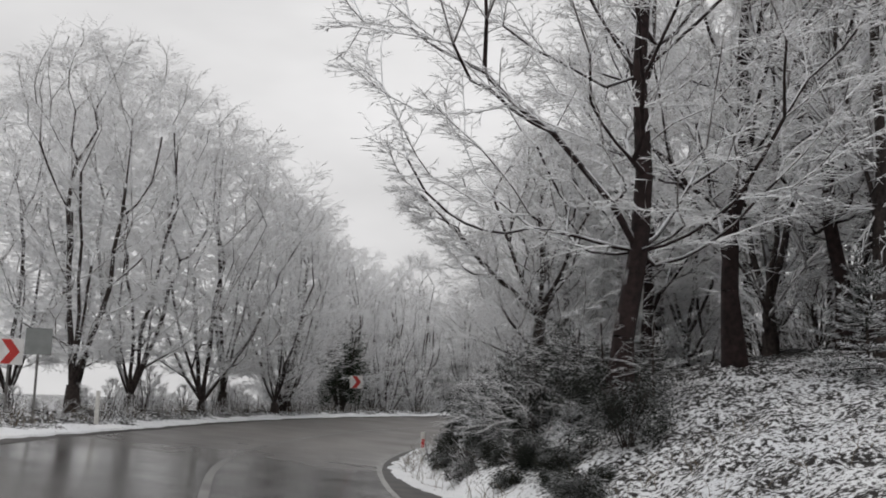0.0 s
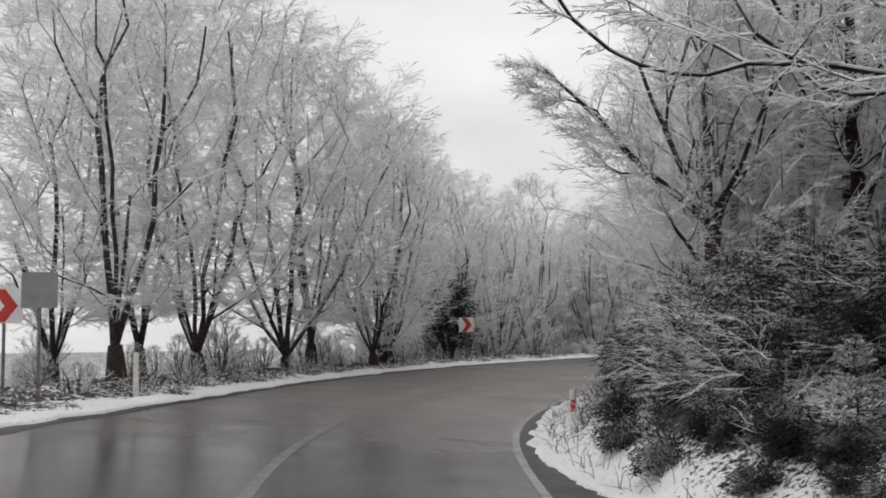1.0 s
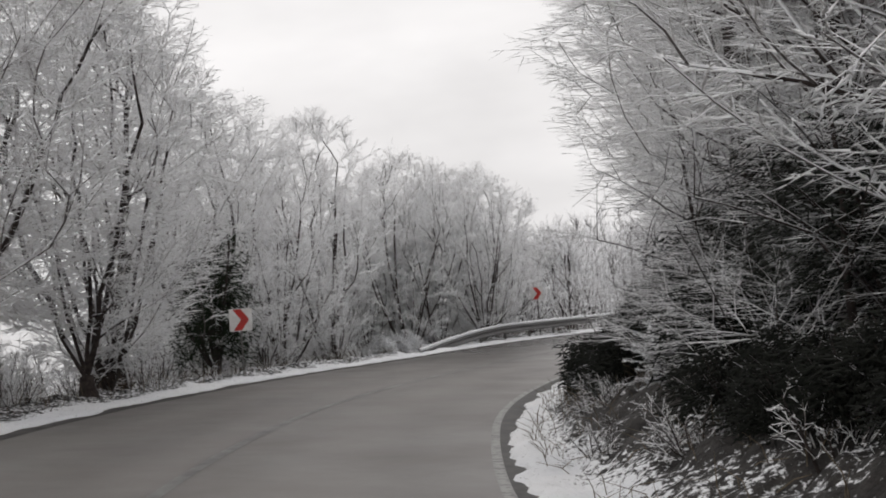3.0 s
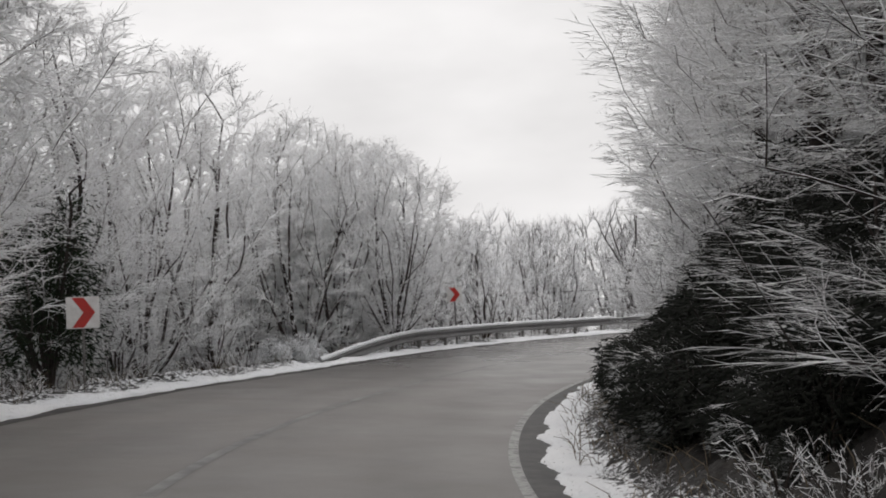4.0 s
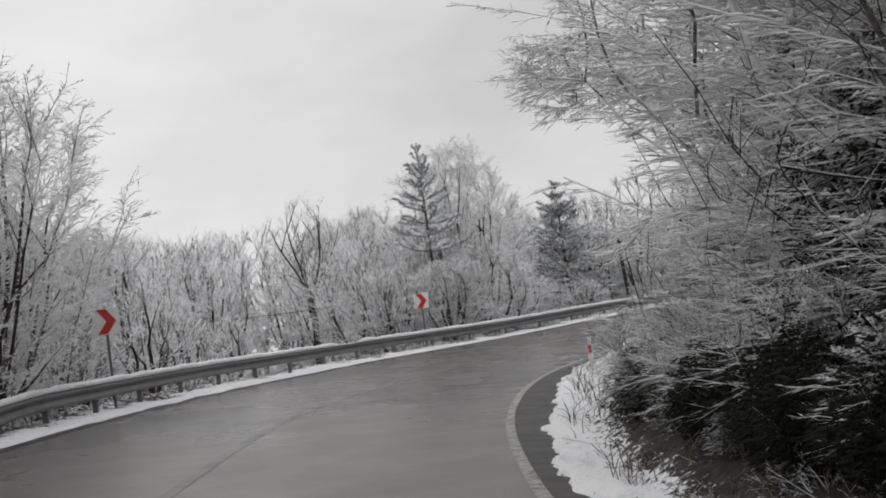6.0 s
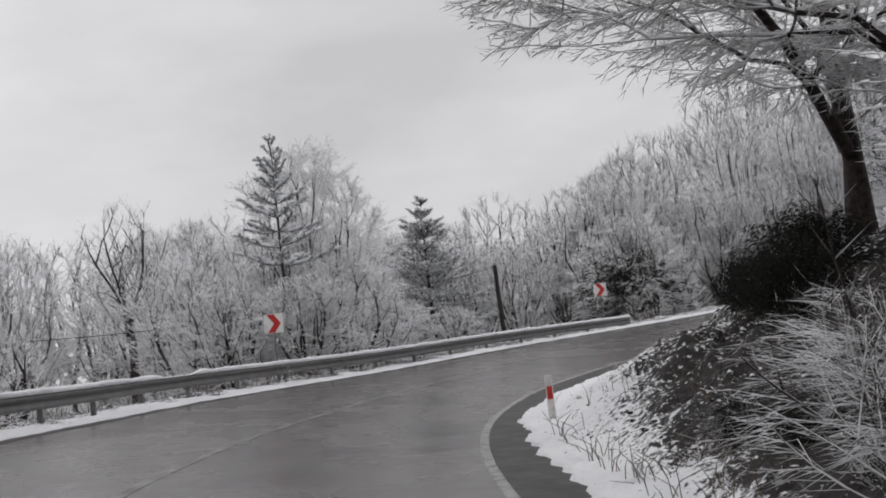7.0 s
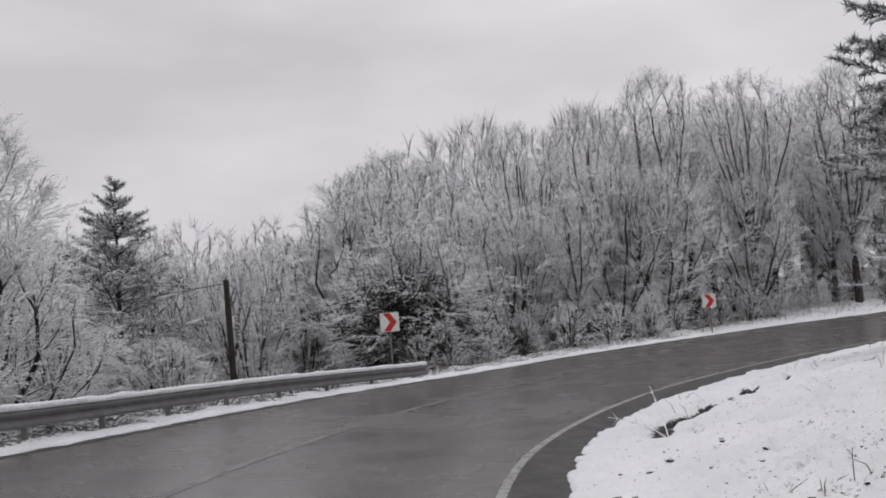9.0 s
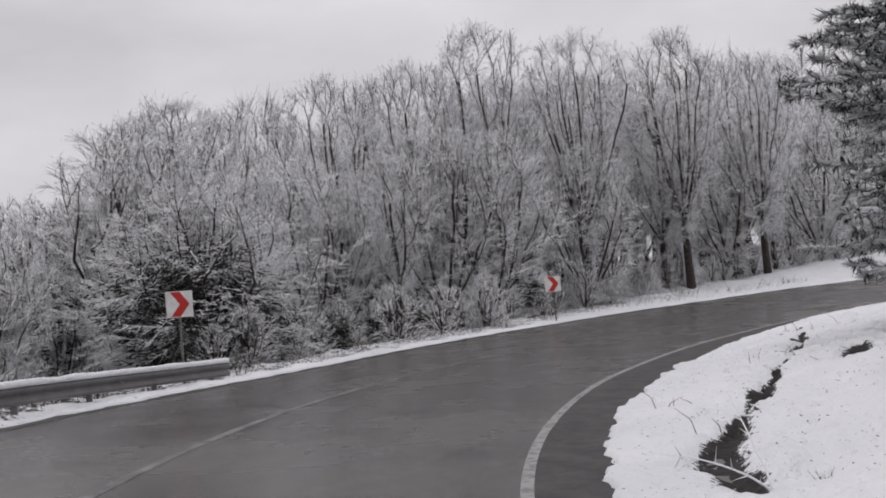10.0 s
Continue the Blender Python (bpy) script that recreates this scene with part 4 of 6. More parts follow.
THINNED = ("undergrowth", "trees on the slope", "trees beyond the guardrail", "shrubs beside the guardrail", "trees in the wood ahead")


def plant_lane(kind, s, d, **kw):
    p = lane(s, d)
    if kw.get("group") in THINNED and not open_at(p.x, p.y):
        return None
    return plant(kind, p.x, p.y, **kw)


def joined(name, spots, label, category):
    """Many far trees as one mesh: rows of (kind, x, y, scale, turn)."""
    vs, loops, starts, mats, total, nl = [], [], [], [], 0, 0
    for kind, x, y, sc, tn in spots:
        m = np.array(pose(x, y, ground_at(x, y) - 0.05, 0, 0, tn) @ Matrix.Diagonal((sc, sc, sc, 1)))
        for k, ob in enumerate(sorted(TREES[kind].children, key=lambda o: o.name)):
            me = ob.data
            co = np.empty(len(me.vertices) * 3, np.float32)
            me.vertices.foreach_get("co", co)
            lv = np.empty(len(me.loops), np.int32)
            me.loops.foreach_get("vertex_index", lv)
            st = np.empty(len(me.polygons), np.int32)
            me.polygons.foreach_get("loop_start", st)
            co = co.reshape(-1, 3) @ m[:3, :3].T + m[:3, 3]
            vs.append(co)
            loops.append(lv + total)
            starts.append(st + nl)
            mi = np.empty(len(st), np.int32)
            me.polygons.foreach_get("material_index", mi)
            mats.append(np.where(mi == 1, 0, 2) if ob.name.startswith("crown") else np.full(len(st), 1, np.int32))
            total += len(co)
            nl += len(lv)
    me = bpy.data.meshes.new(name)
    me.vertices.add(total)
    me.vertices.foreach_set("co", np.concatenate(vs).astype(np.float32).ravel())
    me.loops.add(nl)
    me.loops.foreach_set("vertex_index", np.concatenate(loops))
    st = np.concatenate(starts)
    me.polygons.add(len(st))
    me.polygons.foreach_set("loop_start", st)
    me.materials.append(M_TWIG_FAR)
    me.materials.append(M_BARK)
    me.materials.append(M_RIME_HAZE)
    me.polygons.foreach_set("material_index", np.concatenate(mats))
    me.update(calc_edges=True)
    return tagged(new(name, me), label, category, kind="stuff")


# tree kinds
ROW = dict(flat=0.55, wood_min=0.026, thin=0.0085, twigs=7, up=0.04, jitter=0.65, bf=0.38, e=0.36, out=0.3, stout=0.408, clots=0.65)
fan("fan_a", 11, 12.0, 6, 0.7, 27, 4.0, 830, low=0.15, trunk_r=0.185, twig_len=0.72, k=1.0, **ROW)
fan("fan_b", 12, 11.5, 5, 1.0, 26, 3.8, 770, low=0.15, trunk_r=0.185, twig_len=0.72, k=1.0, **ROW)
fan("fan_c", 13, 10.5, 6, 0.5, 32, 4.1, 800, low=0.13, trunk_r=0.17, twig_len=0.68, k=0.95, **ROW)
YOUNG = dict(clots=0.85, wood_min=0.024, thin=0.0095, twigs=6, flat=0.35, bf=0.45, e=0.5, subs=2)
fan("slim_a", 21, 9.8, 8, 0.25, 20, 2.7, 620, low=0.10, trunk_r=0.10, twig_len=0.55, up=0.3, jitter=0.5, reach=0.75, k=1.2, stout=0.365, **YOUNG)
fan("slim_b", 22, 8.6, 9, 0.15, 30, 3.2, 640, low=0.06, trunk_r=0.09, twig_len=0.55, up=0.2, jitter=0.55, reach=0.65, k=1.1, stout=0.365, **YOUNG)
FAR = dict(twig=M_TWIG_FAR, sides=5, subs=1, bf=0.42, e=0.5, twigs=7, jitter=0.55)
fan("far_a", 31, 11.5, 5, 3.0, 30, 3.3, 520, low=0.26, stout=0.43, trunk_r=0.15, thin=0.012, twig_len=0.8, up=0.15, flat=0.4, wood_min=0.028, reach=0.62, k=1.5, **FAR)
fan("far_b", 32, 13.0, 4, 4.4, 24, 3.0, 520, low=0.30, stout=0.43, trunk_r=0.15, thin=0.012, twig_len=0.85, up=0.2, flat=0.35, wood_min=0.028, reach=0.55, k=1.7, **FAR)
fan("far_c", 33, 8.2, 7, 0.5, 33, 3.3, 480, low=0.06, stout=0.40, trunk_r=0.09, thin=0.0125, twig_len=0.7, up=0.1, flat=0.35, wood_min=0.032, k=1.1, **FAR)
# back trees: limbs paled in colour so they recede as in haze
BACK = dict(twig=M_TWIG_FAR, limb=M_RIME_HAZE, sides=4, subs=1, e=0.5, twigs=5, clots=0.0)
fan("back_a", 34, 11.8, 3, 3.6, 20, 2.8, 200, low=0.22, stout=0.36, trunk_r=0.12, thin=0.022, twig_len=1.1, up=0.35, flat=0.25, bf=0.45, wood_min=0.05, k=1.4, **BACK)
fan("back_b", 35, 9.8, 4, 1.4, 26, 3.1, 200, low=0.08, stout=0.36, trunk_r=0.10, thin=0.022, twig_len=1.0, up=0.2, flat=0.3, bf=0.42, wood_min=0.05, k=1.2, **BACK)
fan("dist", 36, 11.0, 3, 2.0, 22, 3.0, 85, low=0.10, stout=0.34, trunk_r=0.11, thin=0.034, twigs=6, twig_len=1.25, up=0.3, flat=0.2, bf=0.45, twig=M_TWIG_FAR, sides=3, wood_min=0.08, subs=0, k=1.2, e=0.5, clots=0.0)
fan("round_top", 38, 12.5, 8, 3.2, 24, 2.9, 640, low=0.2, stout=0.40, trunk_r=0.15, thin=0.012, twigs=7, twig_len=0.75, up=0.25, flat=0.25, wood_min=0.034, reach=0.62, k=1.9, e=0.45, jitter=0.5, bf=0.45, twig=M_TWIG_FAR, sides=5, subs=1)
fan("open_crown", 37, 12.4, 6, 6.6, 34, 2.7, 170, low=0.5, stout=0.45, trunk_r=0.2, thin=0.014, twigs=4, twig_len=0.7, up=0.3, bf=0.5, twig=M_TWIG_FAR, sides=6, wood_min=0.02, reach=0.42, subs=1, k=0.9, e=0.6, mat=M_BARK, clots=0.0)


def big_tree(kind, seed, lines, crown, count, crook=0.09, **kw):
    """A grown tree with its own trunk line and main limbs: (height on the trunk, azimuth, tilt, length, bend)."""
    r = random.Random(seed)
    trunk, limbs = lines
    guides = [([Vector(p) for p in trunk], None)]
    for z, az, tilt, length, bend in limbs:
        i = min(range(len(trunk) - 1), key=lambda j: 0 if trunk[j][2] <= z <= trunk[j + 1][2] else 1)
        a, b = Vector(trunk[i]), Vector(trunk[i + 1])
        p = a.lerp(b, (z - a.z) / (b.z - a.z))
        guides.append((stem(p, az, tilt, length, 6, bend, crook, r), 1))
    return grown(kind, seed, guides, crown, count, **kw)


big_tree("bough_a", 41, (((0, 0, -0.6), (0.02, 0, 0.1), (0.10, 0, 1.6), (0.38, 0.1, 3.2), (0.45, 0, 4.6), (0.35, 0.1, 6.5), (0.5, 0, 9.0), (0.4, 0, 11.5)),
                        ((2.6, 10, 60, 3.4, -10), (3.4, 195, 44, 5.2, -12), (4.4, 250, 62, 4.2, 0), (4.6, 80, 50, 4.0, 10), (5.2, 320, 58, 4.4, -10), (5.8, 170, 60, 4.8, -5), (6.6, 30, 55, 4.2, 0), (7.4, 220, 50, 4.0, 0), (8.2, 110, 45, 3.5, 0))),
         (((0, 0, 3.0, 12.5, 4.9, 0.8, 0.5), 1.0),), 1180, wood_min=0.022, trunk_r=0.21, thin=0.009, twigs=7, twig_len=0.55, up=0.05, out=0.4, jitter=0.5, flat=0.5, bf=0.36, mat=M_BARK_RED, sides=8, stout=0.375, crook=0.2, clots=0.65)
big_tree("bough_b", 42, (((0, 0, -0.6), (0, 0, 0.1), (-0.12, 0, 1.8), (-0.05, 0.1, 3.4), (0.25, 0, 4.6), (0.2, 0.1, 7.0), (0.4, 0, 10.0), (0.3, 0, 12.5)),
                        ((2.6, 100, 40, 3.8, 10), (3.4, 200, 58, 4.0, 10), (4.2, 330, 60, 4.4, 0), (5.0, 60, 60, 4.2, -10), (6.0, 180, 62, 4.4, -5), (7.0, 280, 55, 3.8, 0), (8.0, 20, 52, 3.6, 0))),
         (((0, 0, 3.2, 13.5, 4.4, 0.8, 0.5), 1.0),), 1060, wood_min=0.022, trunk_r=0.21, thin=0.009, twigs=7, twig_len=0.55, up=0.05, out=0.4, jitter=0.5, flat=0.5, bf=0.36, mat=M_BARK_RED, sides=8, stout=0.375, crook=0.2, clots=0.65)
big_tree("reach", 14, (((0, 0, -0.6), (0, 0, 0.1), (-0.08, 0, 1.5), (0.02, 0, 2.8), (0.15, 0.1, 3.3)),
                      ((2.75, 200, 48, 5.0, -6), (2.85, 175, 25, 4.6, 5), (2.95, 20, 38, 4.6, 8), (3.1, 300, 42, 4.0, 5), (3.2, 90, 25, 4.4, 0), (2.2, 190, 72, 3.6, -4), (1.5, 170, 70, 3.0, 0), (1.2, 215, 74, 2.8, 0), (1.8, 240, 68, 3.2, 0))),
         (((0, 0, 1.0, 8.2, 3.1, 0.8, 0.45), 0.75), ((-3.9, -1.4, 2.6, 6.2, 0.9, 1.0, 0.3), 0.25)), 950, trunk_r=0.21, thin=0.009, twigs=5, twig_len=0.55, up=0.1, out=0.5, flat=0.3, bf=0.4)
big_tree("hedge_tree", 43, (((0, 0, -0.4), (0, 0, 0.1), (0.05, 0, 2.0), (-0.05, 0, 4.0), (0.1, 0, 6.0), (0.1, 0, 7.6)),
                           tuple((1.6 + 0.5 * k, (k * 137) % 360, 72 - 3 * k, 2.6 - 0.10 * k, -4) for k in range(11))),
         (((0, 0, 1.8, 8.4, 2.5, 0.7, 0.35), 1.0),), 620, stout=0.35, trunk_r=0.13, thin=0.0048, wood_min=0.014, twigs=6, twig_len=0.5, up=-0.02, out=0.8, flat=0.6, bf=0.35, jitter=0.35, twig=M_TWIG, limb=M_TWIG_MID, subs=2, clots=0.25)
big_tree("overhang", 45, (((0, 0, -0.4), (0, 0, 0.1), (0.05, 0, 2.0), (-0.05, 0, 4.0), (0.1, 0, 6.0), (0.1, 0, 7.6)),
                         ((3.3, 158, 74, 7.6, 2), (3.8, 150, 72, 7.4, 0), (4.2, 166, 70, 7.0, 0), (2.5, 132, 82, 5.6, -3), (2.8, 147, 80, 5.6, -3), (3.1, 137, 74, 5.0, 6), (3.5, 150, 72, 5.2, 0), (3.8, 120, 72, 4.8, 4), (4.4, 140, 66, 4.6, 0), (3.0, 200, 74, 3.6, 0), (3.6, 80, 72, 3.6, 0), (4.8, 20, 60, 3.2, 0), (5.2, 170, 55, 3.4, 0), (5.6, 280, 55, 3.0, 0))),
         (((0, 0, 1.6, 8.6, 3.0, 0.75, 0.4), 0.6), ((-4.5, 4.1, 2.3, 4.3, 1.5, 1.0, 0.3), 0.2)), 760, stout=0.35, trunk_r=0.16, thin=0.010, wood_min=0.04, twigs=5, twig_len=0.6, up=0.0, out=0.6, flat=0.5, bf=0.35, jitter=0.35, twig=M_TWIG, subs=2)
big_tree("arch_bough", 47, (((0, 0, -0.5), (0, 0, 0.1), (0.08, 0, 1.4), (-0.04, 0.05, 3.0), (0.06, 0, 4.8), (0.0, 0.05, 6.6), (0.1, 0, 8.2)),
                           ((2.0, 185, 56, 6.2, -24), (2.6, 160, 54, 6.4, -26), (3.2, 210, 48, 6.2, -26), (3.6, 150, 54, 5.2, -20), (4.2, 185, 50, 6.4, -24), (4.6, 240, 55, 4.6, -20), (5.0, 120, 55, 4.2, -16), (5.6, 170, 48, 5.2, -16), (2.4, 100, 62, 3.8, -16), (3.0, 270, 60, 4.0, -16), (3.8, 40, 60, 3.4, -10), (5.2, 320, 55, 3.2, 0))),
         (((0, 0, 3.2, 9.4, 3.2, 0.75, 0.4), 0.5), ((-5.4, 0.9, 2.5, 4.7, 2.3, 1.0, 0.4), 0.5)), 860, stout=0.37, trunk_r=0.17, thin=0.0095, wood_min=0.028, twigs=5, twig_len=0.6, up=-0.12, out=0.5, flat=0.3, bf=0.34, jitter=0.4, twig=M_TWIG, subs=2, droop=0.15, clots=0.4)
big_tree("snow_bough", 44, (((0, 0, -0.4), (0, 0, 0.1), (0.05, 0, 2.0), (-0.05, 0, 4.0), (0.1, 0, 6.0), (0.1, 0, 7.6)),
                           tuple((0.4 + 0.6 * k, (k * 137) % 360, 76 - 3 * k, 3.0 - 0.12 * k, -4) for k in range(11))),
         (((0, 0, 0.3, 8.6, 2.9, 0.7, 0.35), 1.0),), 760, stout=0.35, trunk_r=0.13, thin=0.011, wood_min=0.04, twigs=5, twig_len=0.6, up=-0.02, out=0.8, flat=0.6, bf=0.35, jitter=0.3, twig=M_TWIG)
big_tree("sweep", 46, (((0, 0, -0.4), (0, 0, 0.1), (0.05, 0, 1.2), (-0.05, 0, 2.4), (0.05, 0, 3.6)),
                      tuple((0.25 + 0.27 * k, (k * 137) % 360, 82 - 3 * k, 2.9 - 0.1 * k, -3) for k in range(12))),
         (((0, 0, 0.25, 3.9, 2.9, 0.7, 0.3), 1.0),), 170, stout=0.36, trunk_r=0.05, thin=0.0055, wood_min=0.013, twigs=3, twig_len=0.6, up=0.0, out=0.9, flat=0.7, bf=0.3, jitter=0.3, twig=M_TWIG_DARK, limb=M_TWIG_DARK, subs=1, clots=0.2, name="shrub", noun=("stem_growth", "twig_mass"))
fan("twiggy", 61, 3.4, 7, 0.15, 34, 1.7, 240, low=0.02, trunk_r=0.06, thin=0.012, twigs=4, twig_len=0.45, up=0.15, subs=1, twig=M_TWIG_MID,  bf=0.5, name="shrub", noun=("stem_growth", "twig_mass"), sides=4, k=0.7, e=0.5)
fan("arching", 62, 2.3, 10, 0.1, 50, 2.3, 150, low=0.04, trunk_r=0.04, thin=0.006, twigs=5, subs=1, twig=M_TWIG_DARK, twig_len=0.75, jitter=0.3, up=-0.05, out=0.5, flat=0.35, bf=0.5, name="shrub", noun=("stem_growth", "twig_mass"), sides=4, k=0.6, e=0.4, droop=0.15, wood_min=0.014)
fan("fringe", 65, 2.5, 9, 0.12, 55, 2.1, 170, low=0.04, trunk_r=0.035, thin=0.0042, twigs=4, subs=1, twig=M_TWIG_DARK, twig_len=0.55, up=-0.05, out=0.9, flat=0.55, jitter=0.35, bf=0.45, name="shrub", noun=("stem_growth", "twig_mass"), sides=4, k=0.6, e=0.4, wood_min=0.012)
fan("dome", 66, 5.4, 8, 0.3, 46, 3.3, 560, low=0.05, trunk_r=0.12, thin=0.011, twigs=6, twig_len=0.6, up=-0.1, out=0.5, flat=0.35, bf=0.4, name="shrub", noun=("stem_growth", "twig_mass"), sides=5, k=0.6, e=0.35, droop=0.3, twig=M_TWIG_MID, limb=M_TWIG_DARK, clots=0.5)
fan("thicket", 64, 5.6, 7, 0.3, 40, 3.4, 640, low=0.04, trunk_r=0.14, thin=0.014, twigs=6, twig_len=0.6, up=-0.05, out=0.5, flat=0.3, bf=0.45, name="shrub", noun=("stem_growth", "twig_mass"), sides=5, k=0.62, e=0.35, droop=0.2, twig=M_TWIG_MID)
whorled_pine("pine", 51, 10.6, 5.5, 1.35, 0.5)
conifer("big_pine", 54, 12.5, 2.9, 22, 10, 8, 24, 0.06, M_NEEDLE, 0.22, 0.7, 0.5)
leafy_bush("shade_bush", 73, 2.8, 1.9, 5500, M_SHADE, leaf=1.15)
conifer("spruce", 52, 8.5, 2.2, 20, 9, 10, 18, 0.05, M_SPRUCE, 0.2, 0.8, 0.3)
conifer("wide_spruce", 57, 9.4, 4.9, 18, 10, 10, 15, 0.04, M_SPRUCE, 0.2, 0.95, 0.35)
conifer("snowy_fir", 56, 2.4, 1.3, 9, 7, 14, 7, 0.06, M_LADEN, 0.12)
conifer("young_fir", 53, 2.4, 1.1, 9, 7, 8, 7, 0.06, None, 0.12)
shrub("scrub", 63, 0.9, 14, (6, 4), 60, thin=0.005, twig=M_TWIG_MID, name="weed_clump")
# dark-coloured copy of the scrub for stretches that lie in shade
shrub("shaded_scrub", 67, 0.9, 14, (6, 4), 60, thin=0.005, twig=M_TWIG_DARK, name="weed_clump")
leafy_bush("dark_bush", 71, 2.8, 1.8, 5000, leaf=1.12)
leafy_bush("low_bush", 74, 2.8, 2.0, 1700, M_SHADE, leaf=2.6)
leafy_bush("low_dark_bush", 75, 2.8, 2.0, 1800, leaf=2.5)
leafy_bush("laden_bush", 76, 2.8, 2.0, 2600, M_LADEN, leaf=2.2)
leafy_bush("ivy_mass", 72, 3.8, 1.3, 7000, M_IVY)

rng = random.Random(5)
FAN = "bare broadleaf tree with forked dark stems and snowy twigs"
# the row on the outer side
for kind, s, d, sc, tn in (("fan_b", 32.7, -8.1, 1.0, 80), ("fan_a", 36.8, -12.8, 0.95, 160), ("fan_a", 37.4, -8.6, 1.03, 20), ("fan_c", 41.3, -7.9, 1.1, 10), ("fan_b", 43.2, -8.2, 0.95, 200),
                           ("fan_a", 45.6, -7.2, 0.8, 30), ("slim_b", 47.5, -8.0, 1.1, 140), ("fan_c", 28.5, -13.0, 1.0, 250), ("fan_b", 40, -12.5, 1.05, 310),
                           ("fan_b", 50.5, -9.8, 0.9, 15), 
                           ("fan_c", 54.5, -9.6, 0.85, 60), ("slim_a", 61.5, -10.4, 1.0, 100), ("slim_b", 58.5, -10.2, 0.95, 10)):
    plant_lane(kind, s, d, scale=sc, turn=tn, label=FAN, group="trees along the outer verge")
plant("ivy_mass", -5.9, 57.2, scale=1.0, sz=1.4, label="dark ivy-clad evergreen bush behind the verge", category="bush")
for s, d, sc in ((61.4, -7.35, 0.27), (62.4, -7.75, 0.33), (60.7, -7.6, 0.3), (63.3, -8.0, 0.26)):
    plant_lane("laden_bush", s, d, scale=sc, turn=s * 70, label="low evergreen bush half buried in snow at the guardrail", category="bush", group="snowy bushes at the guardrail")
rng.seed(101)
for k in range(40):
    s = 27 + 33 * (k + rng.random()) / 40
    plant_lane("twiggy", s, -7.4 - 9 * rng.random(), scale=rng.uniform(0.18, 0.4) if s < 47 else rng.uniform(0.4, 0.7), turn=rng.uniform(0, 360), label="low snowy undergrowth between the stems", category="shrub", group="undergrowth")
for k in range(16):
    s = 40 + 18 * (k + rng.random()) / 16
    plant_lane("twiggy", s, -10.5 - 8 * rng.random(), scale=rng.uniform(0.4, 0.75), turn=rng.uniform(0, 360), label="low snowy undergrowth between the stems", category="shrub", group="undergrowth")
# the thicket behind the rail's start
rng.seed(102)
for k in range(11):
    s = 56 + 15 * (k + rng.random()) / 11
    plant_lane(rng.choice(("slim_a", "slim_b", "slim_b", "far_c")), s, -9.8 - 7 * rng.random(), scale=rng.uniform(0.8, 1.05), turn=rng.uniform(0, 360),
               label="snow-laden bare young tree crowding behind the guardrail", group="thicket behind the guardrail")
for kind, x, y, sc, tn in (("slim_b", 6.8, 76.2, 0.62, 20), ("slim_b", 5.0, 76.0, 0.78, 140), ("slim_a", 3.4, 74.6, 0.82, 60), ("far_c", 4.6, 78.5, 0.85, 0), ("slim_b", 2.0, 73.2, 0.92, 250), ("slim_a", 0.5, 73.5, 0.95, 10), ("slim_b", 1.8, 76.4, 0.98, 190)):
    plant(kind, x, y, scale=sc, turn=tn, label="snow-laden bare young tree crowding behind the guardrail", group="thicket behind the guardrail")
for x, y, sc, tn in ((4.2, 69.8, 0.82, 20), (5.2, 74.3, 0.98, 110), (2.6, 70.9, 0.95, 200), (1.0, 69.3, 1.0, 300)):
    plant("slim_b", x, y, scale=sc, turn=tn, label="broad young tree white with snow behind the guardrail", group="thicket behind the guardrail")
for x, y, sc in ((35.7, 99.2, 1.28), (37.2, 100.4, 1.2), (34.4, 100.6, 1.22)):
    plant("slim_a", x, y, scale=sc, turn=x * 40, label="tall upright bare tree behind the pine", group="tall trees behind the pine")
# the slope further on
rng.seed(103)
for k in range(46):
    s = 71 + 43 * (k + rng.random()) / 46
    wood_tree(("far_a", "far_c", "far_c", "thicket", "back_b"), s, -11.0 - 25 * rng.random(), rng, label="snow-laden bare tree on the slope below the road", group="trees on the slope")
rng.seed(104)
for k in range(22):
    s = 70 + 37 * (k + rng.random()) / 22
    plant_lane("twiggy", s, -9.4 - 3 * rng.random(), scale=rng.uniform(0.7, 1.15), turn=rng.uniform(0, 360), label="bushy shrub thick with snow beside the guardrail", category="shrub", group="shrubs beside the guardrail")
for x, y, sc in ((27.0, 88.6, 0.72), (29.5, 89.2, 0.8), (33.0, 91.3, 0.6), (38.0, 92.5, 0.45), (25.2, 90.5, 0.8)):
    plant("thicket", x, y, scale=sc, turn=x * 50, label="rounded thicket white with snow below the guardrail", category="shrub", group="thickets on the slope")
# the wood ahead
rng.seed(105)
for k in range(12):
    s = 106 + 13 * (k + rng.random()) / 12
    wood_tree(("far_c", "slim_b", "far_c"), s, -10.5 - 12 * rng.random(), rng, label="snow-laden bare tree beyond the end of the guardrail", group="trees beyond the guardrail")
rng.seed(106)
for k in range(34):
    s = 115 + 41 * (k + rng.random()) / 34
    d = wood_edge(s) - 1.0 - 16 * rng.random() ** 1.2
    wood_tree(("far_a", "far_b", "round_top", "far_a", "far_c"), s, d, rng, label="tall bare tree frosted white in the wood ahead", group="trees in the wood ahead")
for x, y, h, tn in ((59.6, 96.3, 9.8, 0), (62.3, 92.1, 10.6, 70), (69.4, 88.2, 12.9, 140), (72.4, 84.4, 12.5, 210), (77.2, 80.3, 12.9, 280), (85.4, 76.9, 12.4, 350), (65.8, 89.8, 11.2, 420)):
    plant("round_top", x, y, scale=h / 12.5, turn=tn, label="tall bare tree with a rounded frosted crown rising over the wood", group="trees in the wood ahead")
rng.seed(107)
